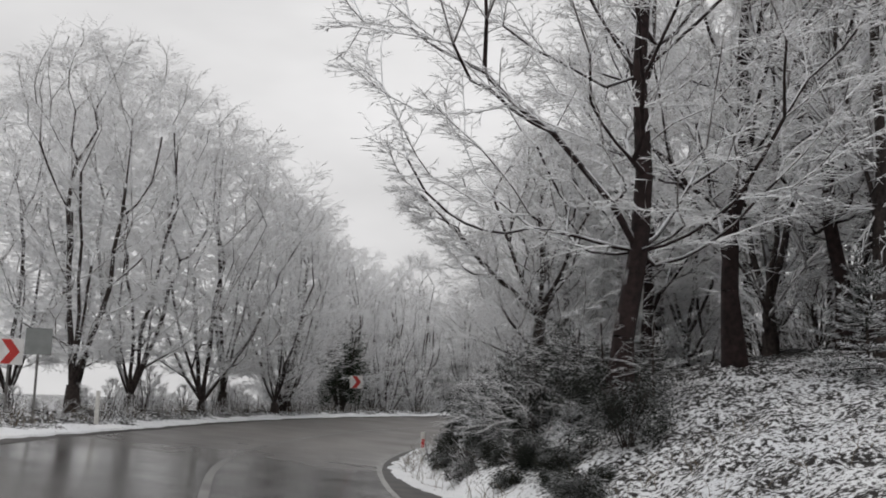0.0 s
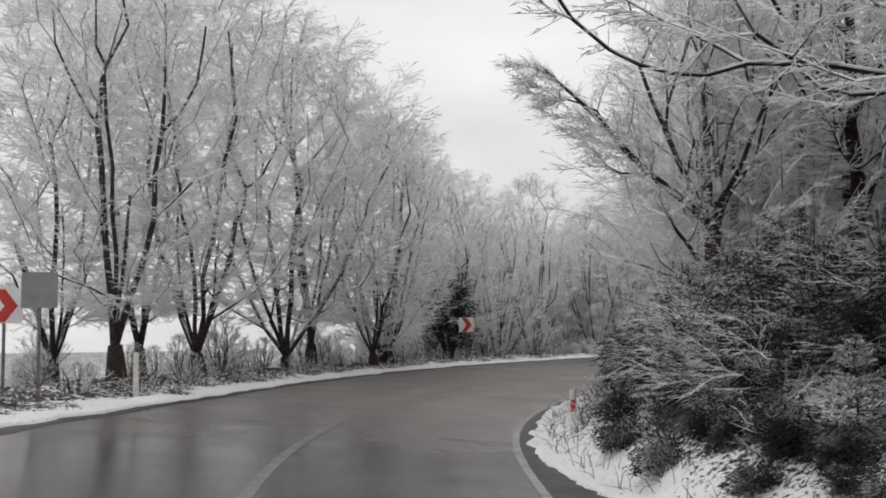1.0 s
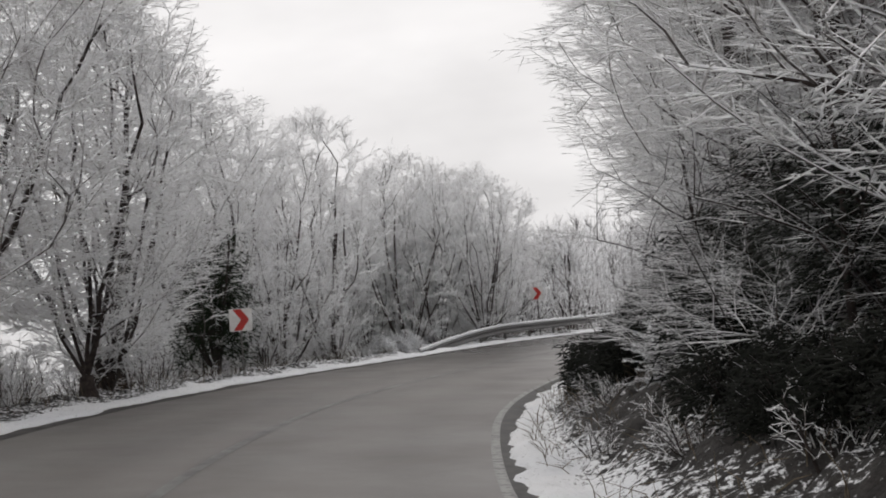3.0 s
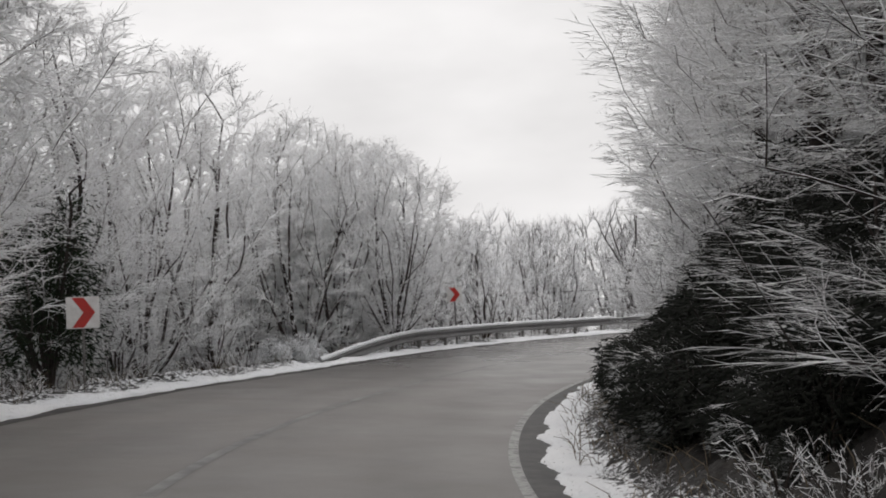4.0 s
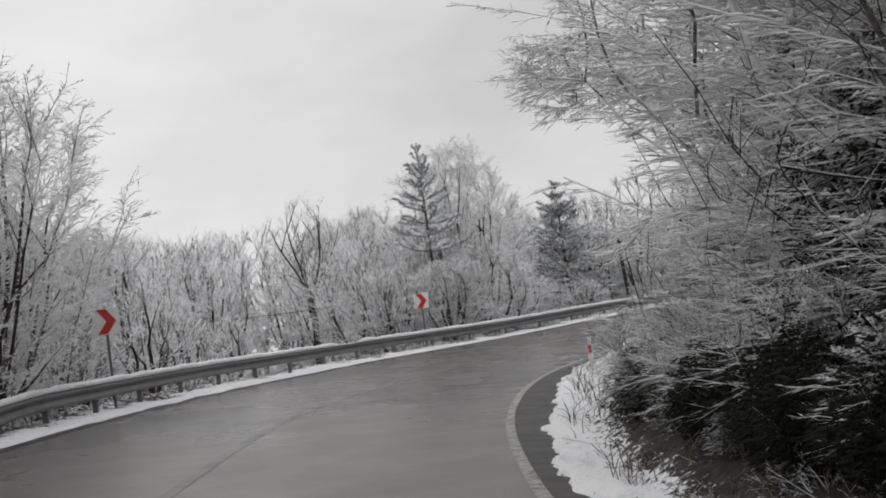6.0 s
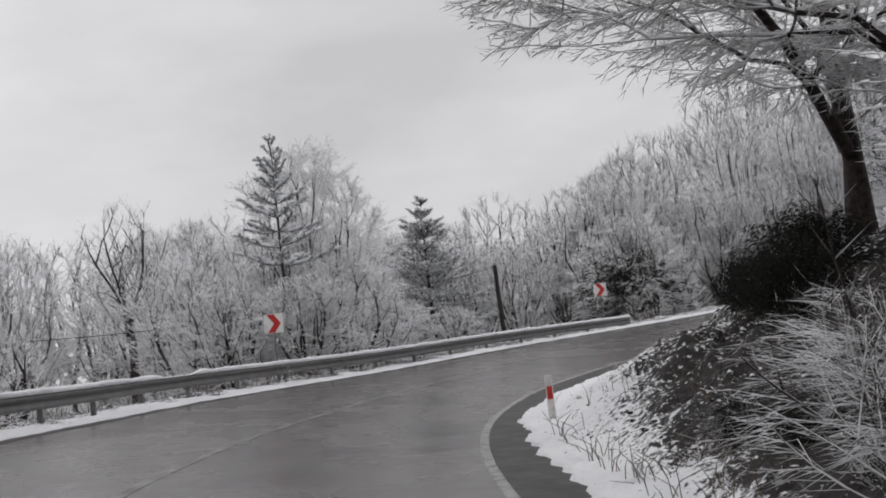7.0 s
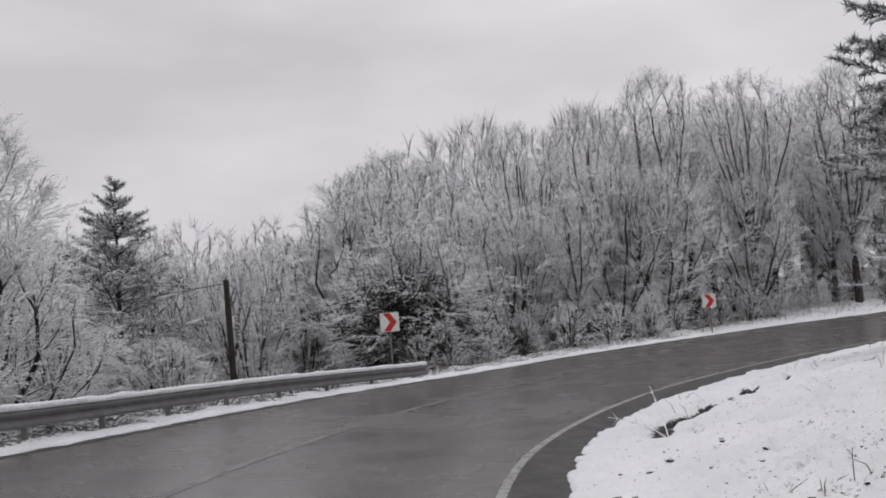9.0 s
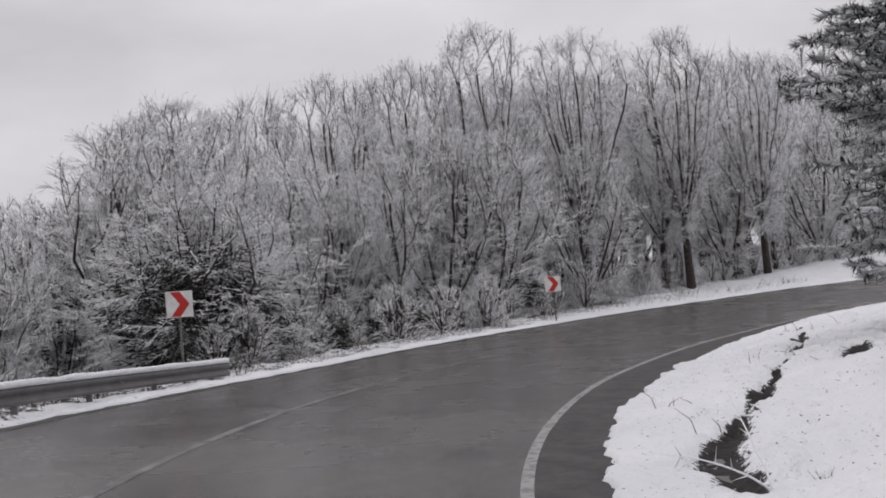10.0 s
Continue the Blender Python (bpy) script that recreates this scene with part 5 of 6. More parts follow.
for k in range(40):
    s = 108 + 44 * (k + rng.random()) / 40
    plant_lane("twiggy", s, min(-8.2, wood_edge(s)) - 10 * rng.random(), scale=rng.uniform(0.3, 0.6), turn=rng.uniform(0, 360), label="snowy undergrowth at the edge of the wood", category="shrub", group="undergrowth")
for s, d, sc in ((111, -9.6, 0.6), (114.5, -9.0, 0.5), (117.5, -9.2, 0.45), (120, -9.0, 0.4), (112.5, -12.5, 0.7), (116, -12, 0.6), (121, -12, 0.5), (127, -12.5, 0.5)):
    plant_lane("low_dark_bush", s, d, scale=sc, turn=s * 17, label="dark evergreen undergrowth at the edge of the wood", category="bush", group="dark undergrowth in the wood")
rng.seed(108)
for k in range(90):
    s = 104 + 60 * (k + rng.random()) / 90
    d = min(-13.0, wood_edge(s) - 5.0) - 28 * rng.random()
    wood_tree(("back_a", "back_b", "back_a"), s, d, rng, label="bare tree deep in the frosted wood", group="trees in the wood ahead")
spots = []
rng.seed(109)
for k in range(72):
    s, d = 62 + 46 * (k + rng.random()) / 72, -16 - 26 * rng.random()
    p = lane(s, d)
    if open_at(p.x, p.y) and not open_country(p.x, p.y):
        kind = rng.choice(("back_a", "back_b", "back_b"))
        spots.append((kind, p.x, p.y, wood_height(s, d) * rng.uniform(0.8, 1.0) / FULL[kind], rng.uniform(0, 360)))
joined("slope_woods", spots, "bare frosted woods far down the slope", "woods")
rng.seed(110)
for k in range(22):
    s = 118 + 34 * (k + rng.random()) / 22
    plant_lane("twiggy", s, min(-14, wood_edge(s)) - 9 * rng.random(), scale=rng.uniform(0.6, 1.0), turn=rng.uniform(0, 360), label="snowy undergrowth deep in the wood", category="shrub", group="undergrowth")
rng.seed(111)
for k in range(34):
    s = 109 + 40 * (k + rng.random()) / 34
    plant_lane(rng.choice(("twiggy", "arching", "twiggy")), s, min(float(LEFT_EDGE(s)) - 1.6, wood_edge(s)) - 1.8 * rng.random(), scale=rng.uniform(0.35, 0.6), turn=rng.uniform(0, 360), label="low bush dusted with snow before the trees", category="shrub", group="bushes before the wood")
for x, y, sc, tn in ((49.7, 91.4, 1.05, 30), (51.6, 92.6, 1.0, 200)):
    plant("dome", x, y, scale=sc, turn=tn, label="wide domed shrub with arching boughs weighed down by snow", category="shrub", group="domed shrubs past the guardrail")
for x, y, sc, tn in ((50.0, 91.8, 1.7, 0), (52.2, 92.6, 1.5, 120), (48.4, 90.5, 0.75, 60)):
    plant("dark_bush", x, y, scale=sc, turn=tn, label="dark evergreen thicket under arching boughs", category="bush", group="dark thickets past the guardrail")
for kind, x, y, sc, tn in (("far_a", 54.0, 96.0, 0.8, 40), ("far_c", 52.0, 95.0, 1.05, 100), ("far_a", 56.5, 96.5, 0.85, 150)):
    plant(kind, x, y, scale=sc, turn=tn, label="bare tree rising behind the domed shrub", group="trees beyond the guardrail")
# bushes blackened in colour for the dim inside of the domed shrub
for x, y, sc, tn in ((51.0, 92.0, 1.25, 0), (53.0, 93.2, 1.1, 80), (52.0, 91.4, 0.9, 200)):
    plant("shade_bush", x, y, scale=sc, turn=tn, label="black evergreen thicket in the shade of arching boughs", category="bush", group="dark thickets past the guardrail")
# the wood on the inner side at the start
for kind, x, y, sc, tn in (("bough_b", 6.0, 24.0, 1.0, 0), ("bough_a", 9.5, 27, 1.0, 140), ("bough_b", 12.5, 22, 1.0, 210), ("bough_a", 12, 33, 1.0, 20),
                           ("bough_b", 17, 27, 1.0, 300), ("bough_b", 7.0, 39, 0.95, 160), ("bough_a", 22, 31, 1.0, 230), ("bough_b", 5.5, 32.5, 0.85, 250)):
    plant(kind, x, y, scale=sc, turn=tn, label="tall tree with reddish dark bark and snowy layered boughs", group="trees of the inner wood")
plant("bough_a", 2.85, 19.8, scale=1.0, turn=0, label="tall leaning tree with reddish bark and snowy boughs", group="trees of the inner wood")
for x, y, sc, kind in ((1.6, 21.6, 0.62, "dark_bush"), (0.9, 24.6, 0.6, "dark_bush"), (2.4, 24.0, 0.75, "dark_bush"), (0.7, 28.0, 0.6, "dark_bush"), (0.55, 22.6, 0.6, "young_fir"), (1.2, 26.6, 0.8, "young_fir"), (3.4, 21.4, 0.5, "dark_bush")):
    plant(kind, x, y, scale=sc, turn=x * 90, label="dark evergreen bush with snow on its sprays", category="bush", group="dark bushes by the verge")
rng.seed(134)
for k in range(24):
    s = 15.5 + 13 * (k + rng.random()) / 24
    kind = "low_dark_bush" if s < 20.5 or k % 3 == 0 else "shaded_scrub"
    plant_lane(kind, s, float(RIGHT_EDGE(s)) + (0.7 if s < 20.5 else 1.25) + 1.0 * rng.random(), scale=rng.uniform(0.12, 0.25) if kind == "low_dark_bush" else rng.uniform(0.5, 0.8), turn=rng.uniform(0, 360), label="low dusky undergrowth beside the snowy verge", category="bush", group="undergrowth by the verge")
for k in range(9):
    s = 29 + 8 * (k + rng.random()) / 9
    plant_lane("low_dark_bush", s, float(RIGHT_EDGE(s)) + 1.6 + 1.2 * rng.random(), scale=rng.uniform(0.1, 0.2), turn=rng.uniform(0, 360), label="low dusky undergrowth beside the snowy verge", category="bush", group="undergrowth by the verge")
for k in range(16):
    s = 18.2 + 4.8 * (k + rng.random()) / 16
    kind = "low_dark_bush" if k % 3 else "shaded_scrub"
    plant_lane(kind, s, float(RIGHT_EDGE(s)) + 0.75 + 1.1 * rng.random(), scale=rng.uniform(0.12, 0.22) if kind == "low_dark_bush" else rng.uniform(0.5, 0.8), turn=rng.uniform(0, 360), label="low dusky undergrowth beside the snowy verge", category="bush", group="undergrowth by the verge")
rng.seed(130)
for k in range(14):
    s = 17 + 13 * (k + rng.random()) / 14
    kind = ("dark_bush", "young_fir", "low_dark_bush")[k % 3]
    plant_lane(kind, s, float(RIGHT_EDGE(s)) + 1.9 + 2.0 * rng.random(), scale=rng.uniform(0.38, 0.55), turn=rng.uniform(0, 360), label="low dark evergreen bush flecked with snow", category="bush", group="dark bushes by the verge")
for k in range(9):
    s = 18.5 + 12 * (k + rng.random()) / 9
    plant_lane("sweep", s, float(RIGHT_EDGE(s)) + 2.4 + 1.6 * rng.random(), scale=rng.uniform(0.42, 0.62), turn=rng.uniform(0, 360), label="bare shrub with level snow-lined branches", category="shrub", group="shrubs by the verge")
plant("young_fir", 7.2, 19.5, scale=0.9, label="young fir with snow on its boughs", category="conifer")
joined("inner_woods", [(rng.choice(("back_a", "back_b", "back_a")), 8 + 28 * rng.random(), 17 + 36 * rng.random(), rng.uniform(0.9, 1.1), rng.uniform(0, 360)) for k in range(56)],
       "bare trees deep in the dark inner wood", "woods")
rng.seed(112)
for k in range(14):
    x, y = 5.5 + 18 * rng.random(), 24 + 18 * rng.random()
    plant("twiggy", x, y, scale=rng.uniform(0.4, 0.7), turn=rng.uniform(0, 360), label="low snowy undergrowth in the wood", category="shrub", group="undergrowth")
# the overgrown bank inside the bend
plant("reach", 2.3, 31.5, z=1.35, scale=1.0, turn=0, label="bare tree reaching out over the road", group="trees on the bank")
rng.seed(113)
for k in range(12):
    s = 35 + 24 * k / 11
    plant_lane("dark_bush" if s < 40 else "shade_bush", s, RIGHT_EDGE(s) + 4.2 + rng.uniform(-0.3, 0.4) + 0.9 * (k % 2), scale=rng.uniform(0.7, 0.95), turn=rng.uniform(0, 360), label="dense dark evergreen bush on the bank", category="bush", group="bushes on the bank")
rng.seed(114)
for k in range(14):
    s = 34 + 25 * k / 13
    plant_lane("hedge_tree", s, RIGHT_EDGE(s) + 3.8 + rng.uniform(-0.3, 0.6), scale=rng.uniform(0.95, 1.12), turn=rng.uniform(0, 360), label="bare tree with long level snow-lined branches over the bank", group="trees on the bank")
rng.seed(115)
for k in range(6):
    s = 57.5 + 5.5 * k / 5
    plant_lane("snow_bough", s, RIGHT_EDGE(s) + 3.6 + 1.4 * (k % 2) + rng.uniform(-0.3, 0.3), scale=rng.uniform(0.85, 1.02), turn=rng.uniform(0, 360), label="bare tree with level boughs laden with snow", group="trees on the bank")
rng.seed(116)
for k in range(9):
    s = 39 + 18 * k / 8
    plant_lane("hedge_tree", s, RIGHT_EDGE(s) + 5.4 + rng.uniform(-0.3, 0.9), scale=rng.uniform(1.0, 1.15), turn=rng.uniform(0, 360), label="bare tree with long level snow-lined branches over the bank", group="trees on the bank")
rng.seed(117)
for k in range(6):
    s = 20.5 + 8 * k / 5
    plant_lane("arching", s, RIGHT_EDGE(s) + 2.3 + rng.uniform(-0.3, 0.5), scale=rng.uniform(0.5, 0.7), turn=rng.uniform(0, 360), label="bare shrub with snow-lined arching twigs", category="shrub", group="shrubs on the bank")
rng.seed(118)
for k in range(10):
    s = (41 + 14 * k / 3) if k < 4 else (57 + 8 * (k - 4) / 5)
    plant_lane("arching", s, RIGHT_EDGE(s) + 1.6 + rng.uniform(-0.3, 0.3), scale=rng.uniform(0.26, 0.4) if s < 57 else rng.uniform(0.35, 0.5), turn=rng.uniform(0, 360), label="low bare shrub with snow-lined twigs", category="shrub", group="shrubs on the bank")
for s, d, sc in ((55.4, 1.5, 0.36), (57.4, 1.9, 0.42), (58.5, 2.9, 0.95), (61, 2.4, 0.5), (63.5, 2.2, 0.4), (38, 1.9, 0.4)):
    plant_lane("snowy_fir", s, RIGHT_EDGE(s) + d, scale=sc, turn=s * 40, label="low fir bough bent under snow", category="conifer", group="young firs on the bank")
plant("overhang", 19.2, 62.2, scale=1.0, turn=0, label="bare tree reaching out over the bend", group="trees on the bank")
plant("arch_bough", 20.0, 63.9, scale=1.0, turn=0, label="bare tree with snow-lined boughs arching over the road", group="trees on the bank")
rng.seed(119)
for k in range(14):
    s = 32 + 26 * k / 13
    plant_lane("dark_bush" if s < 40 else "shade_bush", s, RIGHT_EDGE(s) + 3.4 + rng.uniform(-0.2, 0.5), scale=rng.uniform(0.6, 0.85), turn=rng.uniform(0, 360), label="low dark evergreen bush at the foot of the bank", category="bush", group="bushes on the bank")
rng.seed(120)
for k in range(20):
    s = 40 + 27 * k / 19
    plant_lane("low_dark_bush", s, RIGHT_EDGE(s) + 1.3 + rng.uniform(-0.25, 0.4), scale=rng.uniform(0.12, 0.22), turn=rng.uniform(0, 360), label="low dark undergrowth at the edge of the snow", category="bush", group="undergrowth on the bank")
# near-black bushes added to stand for shade over the lower bank
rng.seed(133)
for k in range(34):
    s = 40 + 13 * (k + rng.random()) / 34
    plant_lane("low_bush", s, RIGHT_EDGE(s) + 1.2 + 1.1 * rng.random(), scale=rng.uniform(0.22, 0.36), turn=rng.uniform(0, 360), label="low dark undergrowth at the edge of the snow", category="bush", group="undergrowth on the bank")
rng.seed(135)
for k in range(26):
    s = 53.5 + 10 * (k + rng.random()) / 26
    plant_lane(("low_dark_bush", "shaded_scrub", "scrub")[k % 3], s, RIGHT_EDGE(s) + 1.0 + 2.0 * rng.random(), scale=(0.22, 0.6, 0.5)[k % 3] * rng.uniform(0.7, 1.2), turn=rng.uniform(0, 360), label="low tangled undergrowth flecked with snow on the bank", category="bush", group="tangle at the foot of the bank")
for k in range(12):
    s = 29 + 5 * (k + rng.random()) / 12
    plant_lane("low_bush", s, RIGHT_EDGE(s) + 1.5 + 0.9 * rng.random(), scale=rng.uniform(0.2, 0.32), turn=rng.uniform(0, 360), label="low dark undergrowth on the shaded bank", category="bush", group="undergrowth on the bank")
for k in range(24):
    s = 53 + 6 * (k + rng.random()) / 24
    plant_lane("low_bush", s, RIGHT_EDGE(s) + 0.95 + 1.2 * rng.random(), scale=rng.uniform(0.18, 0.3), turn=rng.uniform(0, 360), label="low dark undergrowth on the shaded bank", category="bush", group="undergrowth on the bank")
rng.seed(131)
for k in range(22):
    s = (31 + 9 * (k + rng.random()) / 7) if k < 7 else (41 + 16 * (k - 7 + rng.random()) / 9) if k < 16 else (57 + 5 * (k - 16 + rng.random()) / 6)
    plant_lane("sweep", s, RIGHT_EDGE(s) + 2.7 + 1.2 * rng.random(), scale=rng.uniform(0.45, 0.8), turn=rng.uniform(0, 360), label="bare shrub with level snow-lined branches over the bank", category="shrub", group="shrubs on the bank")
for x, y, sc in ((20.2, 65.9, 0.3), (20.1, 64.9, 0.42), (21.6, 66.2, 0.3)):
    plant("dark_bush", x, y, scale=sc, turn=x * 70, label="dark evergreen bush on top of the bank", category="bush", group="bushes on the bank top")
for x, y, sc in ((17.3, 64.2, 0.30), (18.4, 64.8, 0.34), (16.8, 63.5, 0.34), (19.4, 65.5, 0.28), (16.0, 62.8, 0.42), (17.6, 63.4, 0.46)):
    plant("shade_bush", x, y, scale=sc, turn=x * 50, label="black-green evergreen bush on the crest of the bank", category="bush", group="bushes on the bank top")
# a second near-black row, filling in the bank's shade higher up
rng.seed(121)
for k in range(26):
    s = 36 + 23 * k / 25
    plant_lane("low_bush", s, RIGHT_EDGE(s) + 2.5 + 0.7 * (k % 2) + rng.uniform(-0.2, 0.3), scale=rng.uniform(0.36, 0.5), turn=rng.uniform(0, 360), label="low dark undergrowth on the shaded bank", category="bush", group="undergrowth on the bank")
rng.seed(123)
for k in range(10):
    s = (34 + 7 * k / 4) if k < 5 else (54 + 6 * (k - 5) / 4)
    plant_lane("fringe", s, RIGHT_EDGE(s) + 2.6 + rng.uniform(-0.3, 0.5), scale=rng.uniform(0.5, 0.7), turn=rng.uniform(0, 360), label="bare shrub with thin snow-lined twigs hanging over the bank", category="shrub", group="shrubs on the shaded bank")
plant("spruce", 33.5, 68.2, scale=1.2, turn=10, label="dark spruce above the cut bank", category="conifer")
plant("big_pine", 43.2, 72.0, scale=1.0, turn=60, label="dark pine with snow on its boughs beside the snowy corner", category="conifer")
rng.seed(124)
for k in range(40):
    s = 17 + 57 * (k + rng.random()) / 26
    plant_lane("scrub", s, float(RIGHT_EDGE(s)) + rng.uniform(0.6, 2.2), scale=rng.uniform(0.4, 0.8) if s < 64 else rng.uniform(0.16, 0.3), turn=rng.uniform(0, 360), label="dry weeds sticking out of the snow", category="weeds", group="roadside weeds")
rng.seed(132)
for k in range(70):
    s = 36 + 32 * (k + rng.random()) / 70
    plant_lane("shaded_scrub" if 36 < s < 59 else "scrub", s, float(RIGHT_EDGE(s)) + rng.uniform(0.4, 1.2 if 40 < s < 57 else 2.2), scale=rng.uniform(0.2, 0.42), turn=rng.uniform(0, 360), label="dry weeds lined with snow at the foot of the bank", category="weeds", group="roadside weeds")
rng.seed(125)
for k in range(40):
    s = 20 + 90 * (k + rng.random()) / 40
    plant_lane("scrub", s, float(LEFT_EDGE(s)) - rng.uniform(0.9, 2.2), scale=rng.uniform(0.5, 1.0), turn=rng.uniform(0, 360), label="dry weeds sticking out of the snow", category="weeds", group="roadside weeds")
plant("pine", 27.56, 90.4, z=-0.3, scale=1.04, label="slender pine with snow on its whorled boughs", category="conifer")
plant("wide_spruce", 43.27, 99.9, z=-0.6, scale=1.15, label="dark spruce dusted with snow", category="conifer")
plant("open_crown", 29.5, 107.1, turn=40, label="lone wide-crowned bare tree with few twigs below the road", category="tree")


spots = []
rng.seed(126)
for k in range(300):
    if k < 225:
        s, d = 60 + 100 * rng.random(), -34 - 55 * rng.random()
        p, h = lane(s, d), wood_height(s, d)
    else:
        p, h = lane(5 + 60 * rng.random(), 22 + 24 * rng.random()), 11.0
    if not open_country(p.x, p.y):
        spots.append(("dist", p.x, p.y, h * rng.uniform(0.8, 1.0) / 11.0, rng.uniform(0, 360)))
joined("far_woods", spots, "distant bare woods grey-white with frost", "woods")
for kind, src in TREES.items():
    if kind not in USED:
        for o in (*src.children_recursive, src):
            bpy.data.objects.remove(o)


# ---- road furniture ----
def chevron_sign(m, label, board_z=1.75, size=0.575, back=False):
    root = thing("chevron_sign", m, label, "road sign", "bend signs")
    part("post", tube_bm(0.03, 0.03, -1.3, board_z + size * 0.45), M_POST, root, "grey steel post")
    board = part("board", box_bm((size, 0.018, size), (0, -0.042, board_z), 0.006), M_WHITE, root, "white board with a red arrow")
    # the arrow: two slanting bars that meet at the right
    h, w, t = size * 0.47, size * 0.36, size * 0.36
    x0 = -size * 0.33
    pts = [(x0, h), (x0 + t, h), (x0 + t + w * 0.95, 0), (x0 + t, -h), (x0, -h), (x0 + w * 0.95, 0)]
    vs = [(x, -0.0555, board_z + z) for x, z in pts] + [(x, -0.0525, board_z + z) for x, z in pts]
    fs = [(0, 5, 2, 1), (5, 4, 3, 2)] + [(i, (i + 1) % 6, (i + 1) % 6 + 6, i + 6) for i in range(6)]
    mesh_object("arrow", vs, fs, M_RED, board)
    part("clamp", box_bm((0.09, 0.05, 0.04), (0, -0.02, board_z + 0.12)), M_POST, root)
    part("clamp", box_bm((0.09, 0.05, 0.04), (0, -0.02, board_z - 0.12)), M_POST, root)
    return root


def facing(x, y, z, tx, ty):
    """A sign's pose at a place, its front towards (tx, ty)."""
    return pose(x, y, z, 0, 0, math.degrees(math.atan2(ty - y, tx - x)) + 90)


SIGN = "white sign with a red arrow on a post"
chevron_sign(facing(-4.96, 54.4, 0.80, -3.0, 20), SIGN + " before the trees", size=0.62)
chevron_sign(facing(7.2, 72.2, 1.47, -4.0, 35), SIGN + " behind the guardrail")
chevron_sign(facing(22.4, 83.6, 1.57, 6, 55), SIGN + " behind the guardrail")
chevron_sign(facing(42.3, 87.5, 2.08, 8, 61), SIGN + " past the guardrail")
chevron_sign(facing(61.28, 83.57, 2.61, 24, 73), "white sign with a red arrow on a post before the wood")
chevron_sign(facing(-10.7, 26.2, 0.75, -2, 4), "white sign with a red arrow on a roadside post", size=0.62)


def backed_sign(m, label):
    root = thing("road_sign", m, label, "road sign")
    part("post", tube_bm(0.03, 0.03, -0.4, 2.2), M_POST, root, "grey steel post")
    part("board", box_bm((0.60, 0.02, 0.62), (0, -0.042, 1.95), 0.006), M_GREY, root, "plain grey back of the board")
    return root


backed_sign(facing(-9.9, 25.9, 0.8, -2, 0), "grey unpainted back of a square road sign on a post")


def delineator(m, label, red=True):
    root = thing("delineator_post", m, label, "roadside post", "roadside posts")
    body = bmesh.new()
    bmesh.ops.create_cone(body, cap_ends=True, segments=8, radius1=0.065, radius2=0.055, depth=1.25)
    bmesh.ops.scale(body, vec=(1.0, 0.75, 1.0), verts=body.verts)
    bmesh.ops.translate(body, vec=(0, 0, 0.325), verts=body.verts)
    part("body", body, M_PLASTIC, root, "weathered white plastic")
    if red:
        part("reflector", box_bm((0.085, 0.012, 0.2), (0, -0.045, 0.68), 0.004), M_RED, root, "red reflector")
    return root


delineator(facing(-0.78, 26.9, -0.02, -1, 0), "white roadside post with a red reflector in the snow")
delineator(facing(16.8, 67.7, 0.45, 4, 55), "white roadside post with a red reflector in the snow")
delineator(facing(-9.47, 29.2, 0.7, -2, 0), "plain white roadside post beside the trees", False)


# ---- guardrail ----
def guardrail(s0, s1):
    root = thing("guardrail", pose(0, 0, 0), "galvanised steel guardrail with a cap of snow", "guardrail")
    off = lambda s: float(LEFT_EDGE(s)) - 0.6
    # heights below the beam's upper edge, which sinks towards the end
    prof = [(0.0, -0.31), (0.045, -0.285), (0.06, -0.25), (0.045, -0.21), (0.0, -0.165), (0.0, -0.145), (0.045, -0.10), (0.06, -0.06), (0.045, -0.025), (0.0, 0.0)]

    def sunk(s):
        return 0.55 * max(0.0, 1 - (s - s0) / 7.0) ** 1.5

    def section(s, pr, lift=0.0):
        return [lane(s, off(s) + a, h + float(RAIL_TOP(s)) - 0.07 - sunk(s) + lift) for a, h in pr]
    ss = np.arange(s0, s1 + 0.01, 0.5)
    vs, fs = [], []
    loop = prof + [(a - 0.012, h) for a, h in reversed(prof)]
    w = len(loop)
    for s in ss:
        vs += section(s, loop)
    for i in range(len(ss) - 1):
        fs += [(i * w + j, i * w + (j + 1) % w, (i + 1) * w + (j + 1) % w, (i + 1) * w + j) for j in range(w)]
    fs += [tuple(range(w)), tuple(range((len(ss) - 1) * w, len(ss) * w))]
    mesh_object("beam", vs, fs, M_STEEL, root, False, "corrugated galvanised beam")
    vs, fs = [], []
    for i, s in enumerate(ss):
        k = 0.075 + 0.03 * noise.noise(Vector((s * 1.7, 0, 3)))
        if abs(s - 84.0) < 0.6:
            k = 0.004
        vs += section(s, [(-0.05, 0.002), (0.06, -0.005), (0.05, 0.002 + k), (0.0, 0.01 + k * 1.3), (-0.045, 0.002 + k)])
    for i in range(len(ss) - 1):
        fs += [(i * 5 + j, i * 5 + (j + 1) % 5, (i + 1) * 5 + (j + 1) % 5, (i + 1) * 5 + j) for j in range(5)]
    mesh_object("snow_cap", vs, fs, M_SNOW, root, True, "thin cap of snow")
    first = None
    k = 0
    for s in np.arange(s0 + 3.0, s1, 2.0):
        p = lane(s, off(s) - 0.09, 0.0)
        m = pose(p.x, p.y, p.z - sunk(s) + float(RAIL_TOP(s)) - 0.79, 0, 0, heading(s))
        if first is None:
            first = part("post", box_bm((0.06, 0.11, 1.15), (0, 0, 0.09), 0.006), M_POST, root, "steel post")
            first.matrix_basis = m
        else:
            ob = new("post", first.data)
            ob.parent = root
            ob.matrix_basis = m
            tagged(ob, "steel post")
    return root


guardrail(61.5, 107.0)


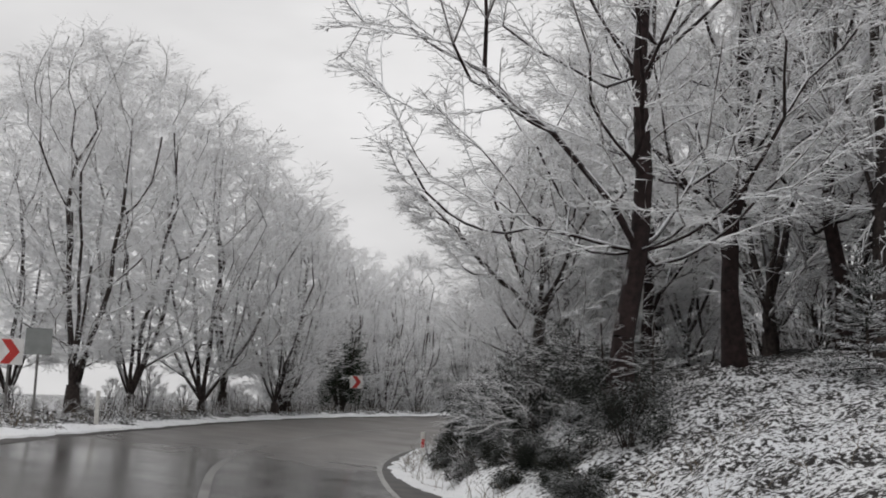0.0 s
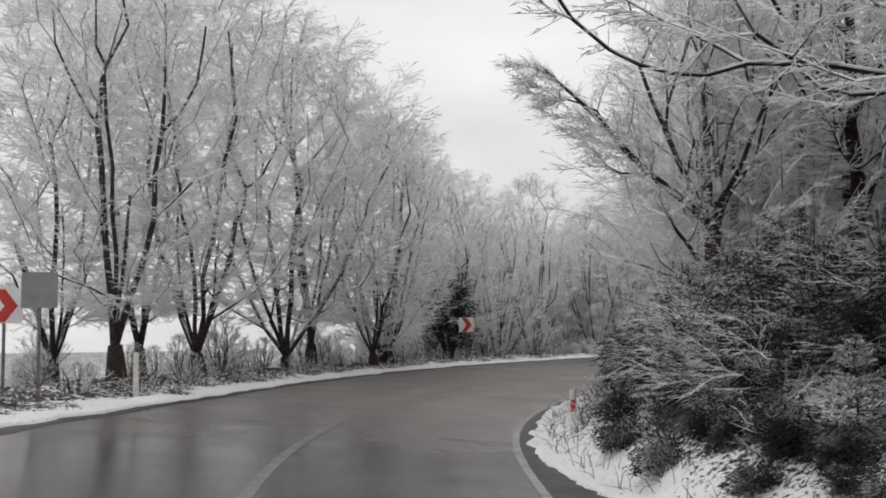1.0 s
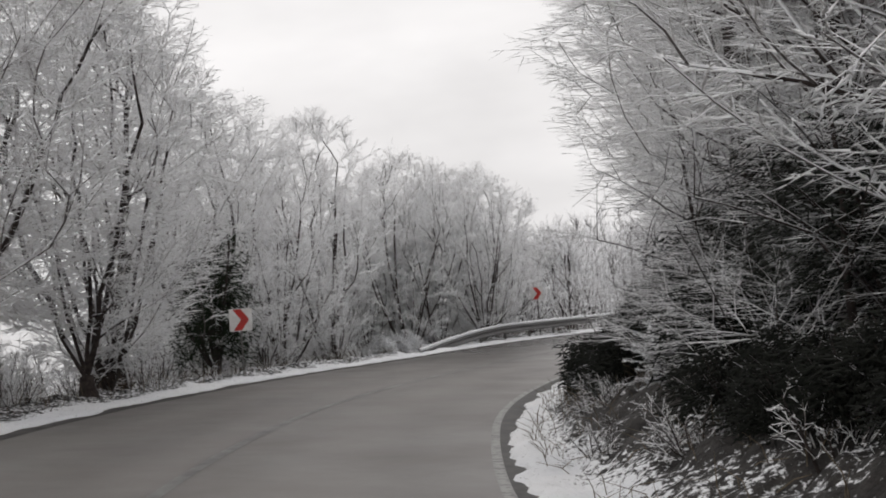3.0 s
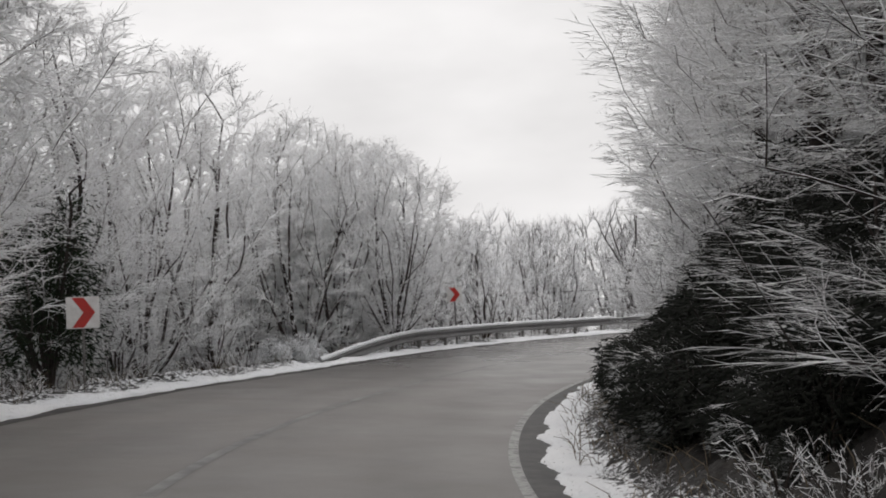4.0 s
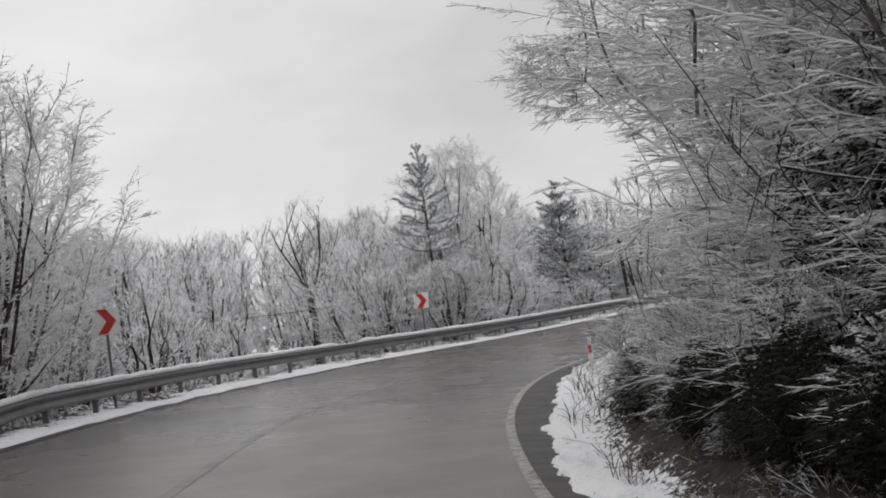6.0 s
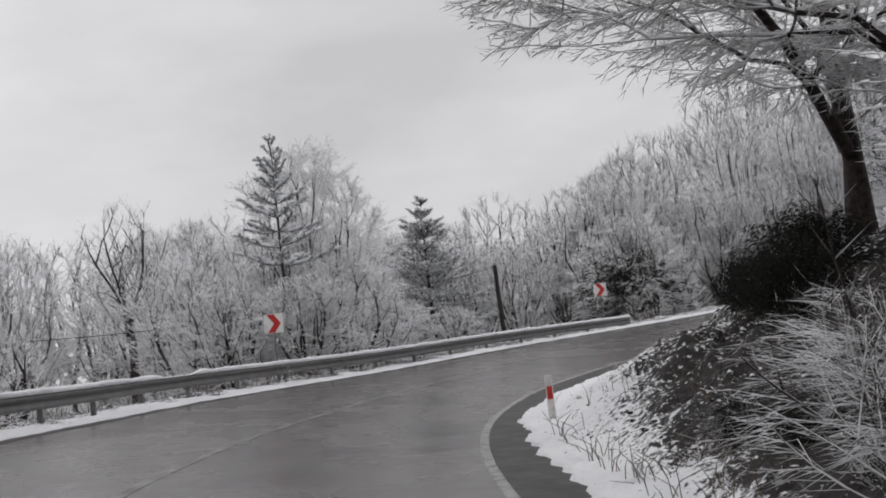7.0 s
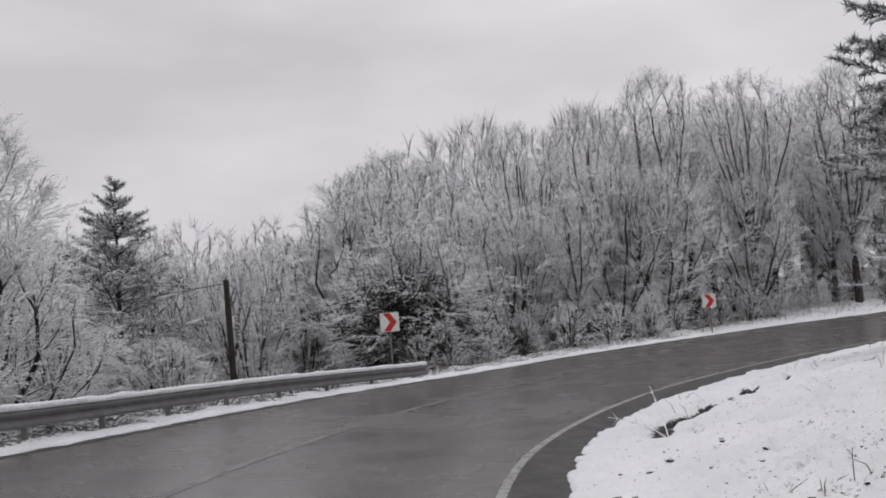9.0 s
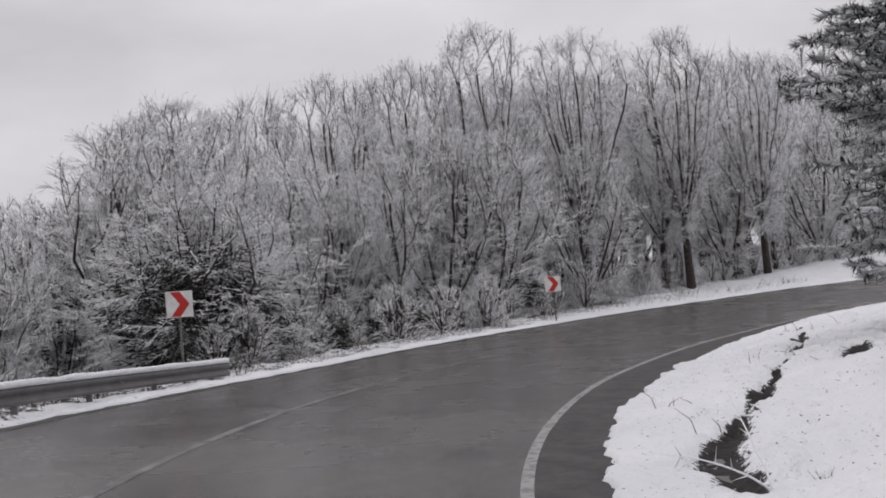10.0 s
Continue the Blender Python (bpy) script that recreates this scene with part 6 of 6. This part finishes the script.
def utility_pole():
    root = thing("utility_pole", pose(42.1, 93.5, 0.05, 0, -2.0, 0), "short weathered wooden pole carrying two wires", "pole")
    part("pole", tube_bm(0.12, 0.095, -0.5, 5.7, 9), M_POLE, root, "dark weathered wood")
    part("insulator", tube_bm(0.03, 0.04, 5.66, 5.82, 8), M_GREY, root, "grey insulator")
    return root


utility_pole()


def wire(name, a, b, sag):
    segs, last = [], None
    for i in range(17):
        u = i / 16
        p = Vector(a).lerp(Vector(b), u) - Vector((0, 0, sag * 4 * u * (1 - u)))
        if last is not None:
            segs.append((*last, *p, 0.012, 0.012))
        last = p
    ob = tubes(name, segs, 4, M_WIRE)
    return tagged(ob, "thin black overhead wire sagging between poles", "wire")


wire("overhead_wire", (41.9, 93.5, 5.65), (12, 92, 4.0), 0.8)
wire("overhead_wire", (41.9, 93.5, 5.65), (75, 112, 7.0), 1.2)


def bent_twigs(name, base, stalks, label, r=0.012, mat=None):
    """A few bare stalks with side shoots out of one foot: (azimuth, tilt, length, bend)."""
    r2 = random.Random(int(base[0] * 10))
    segs, tips = [], []
    for az, tilt, length, bend in stalks:
        pts = stem((0, 0, -0.1), az, tilt, length, 7, bend, 0.05, r2)
        for i in range(7):
            segs.append((*pts[i], *pts[i + 1], r * (1 - 0.1 * i), r * (0.9 - 0.1 * i)))
            if i > 1:
                for q in range(2):
                    d = turned(pts[i + 1] - pts[i], r2, radians(r2.uniform(30, 70)))
                    tips.append((*pts[i], *(pts[i] + d * length * 0.22 * r2.uniform(0.4, 1.1)), r * 0.6, 0.0))
    root = new(name)
    root.matrix_basis = pose(*base)
    tagged(tubes("stem_growth", segs, 5, mat or M_TWIG, root, "", tips), kind="stuff")
    return tagged(root, label, "twig")


for (s0, d0), stalks in (((91.5, 4.0), ((120, 50, 1.0, -35), (60, 22, 0.9, 0))), ((94.5, 6.5), ((140, 38, 0.5, -40), (30, 4, 0.42, 0)))):
    q = lane(s0, d0)
    bent_twigs("snowy_twig", (q.x, q.y, ground_at(q.x, q.y) + 0.06), stalks, "thin forked twig coated with snow in the snow bank")
q = lane(64.5, float(RIGHT_EDGE(64.5)) + 1.6)
bent_twigs("dead_branch", (q.x, q.y, ground_at(q.x, q.y)), ((130, 12, 1.9, 10), (150, 55, 1.3, 10)), "dark dead branch leaning out of the bank", 0.018, M_BARK)


def clods():
    """Lumps of earth and tussock, capped with snow, all over the cut bank."""
    r2 = random.Random(21)
    t = bmesh.new()
    bmesh.ops.create_icosphere(t, subdivisions=1, radius=1.0)
    ball = np.array([v.co[:] for v in t.verts])
    tri = np.array([[v.index for v in f.verts] for f in t.faces])
    t.free()
    vs, fs, n = [], [], 0
    for k in range(3600):
        s = 60 + 30 * r2.random()
        d = float(RIGHT_EDGE(s)) + 0.5 + 6.5 * r2.random() ** 1.1
        keep = float(np.interp(s, [60, 72, 84, 94], [0.9, 0.8, 0.45, 0.15])) * min(1.0, (d - RIGHT_EDGE(s)) / float(np.interp(s, [60, 70, 84], [0.8, 1.8, 3.0])))
        if r2.random() > keep or noise.noise(Vector((s * 0.7, d * 0.7, 6.0))) < -0.25:
            continue
        p = lane(s, d)
        z = float(rise(s, d)) + 0.075
        r = 0.012 + 0.034 * r2.random() ** 2
        turn = np.array(Matrix.Rotation(r2.uniform(0, 6.28), 3, 'Z'))
        wob = np.array([r2.uniform(0.55, 1.4) for _ in ball])[:, None]
        vs.append((ball * wob * np.array([r * r2.uniform(0.8, 1.6), r, r * r2.uniform(0.5, 0.9)])) @ turn.T + np.array([p.x, p.y, z]))
        fs.append(tri + n)
        n += len(ball)
    ob = mesh_object("earth_clods", np.concatenate(vs), [tuple(f) for f in np.concatenate(fs).tolist()], M_CLOD, smooth=True)
    return tagged(ob, "dark clods and tussocks capped with snow on the cut bank", "clods", kind="stuff")


clods()


# ---- dry grass and stalks in the snow ----
def grass():
    r2 = random.Random(9)
    segs = []
    for k in range(9000):
        s = 12 + 125 * r2.random()
        if r2.random() < 0.55:
            d = float(RIGHT_EDGE(s)) + 0.25 + 4.0 * r2.random() ** 1.6
        else:
            d = float(LEFT_EDGE(s)) - 0.8 - 2.6 * r2.random()
        if noise.noise(Vector((s * 0.8, d * 0.8, 2.0))) < (-0.05 if s < 74 or d < 0 else 0.5):
            continue
        x, y, tx, ty = (np.interp(s, SS, q) for q in (LX, LY, TX, TY))
        x, y = x + ty * d, y - tx * d
        z = float(rise(s, d)) + 0.03
        h = r2.uniform(0.10, 0.38) * (1.0 if d > 0 else 1.3)
        ex, ey = r2.gauss(0, 0.12), r2.gauss(0, 0.12)
        segs.append((x, y, z, x + ex * 0.4, y + ey * 0.4, z + h * 0.6, 0.006, 0.005))
        segs.append((x + ex * 0.4, y + ey * 0.4, z + h * 0.6, x + ex * 1.5, y + ey * 1.5, z + h, 0.005, 0.002))
    ob = tubes("dry_grass", segs, 3, M_GRASS)
    return tagged(ob, "dry brown grass stalks sticking out of the snow", "grass", kind="stuff")


grass()
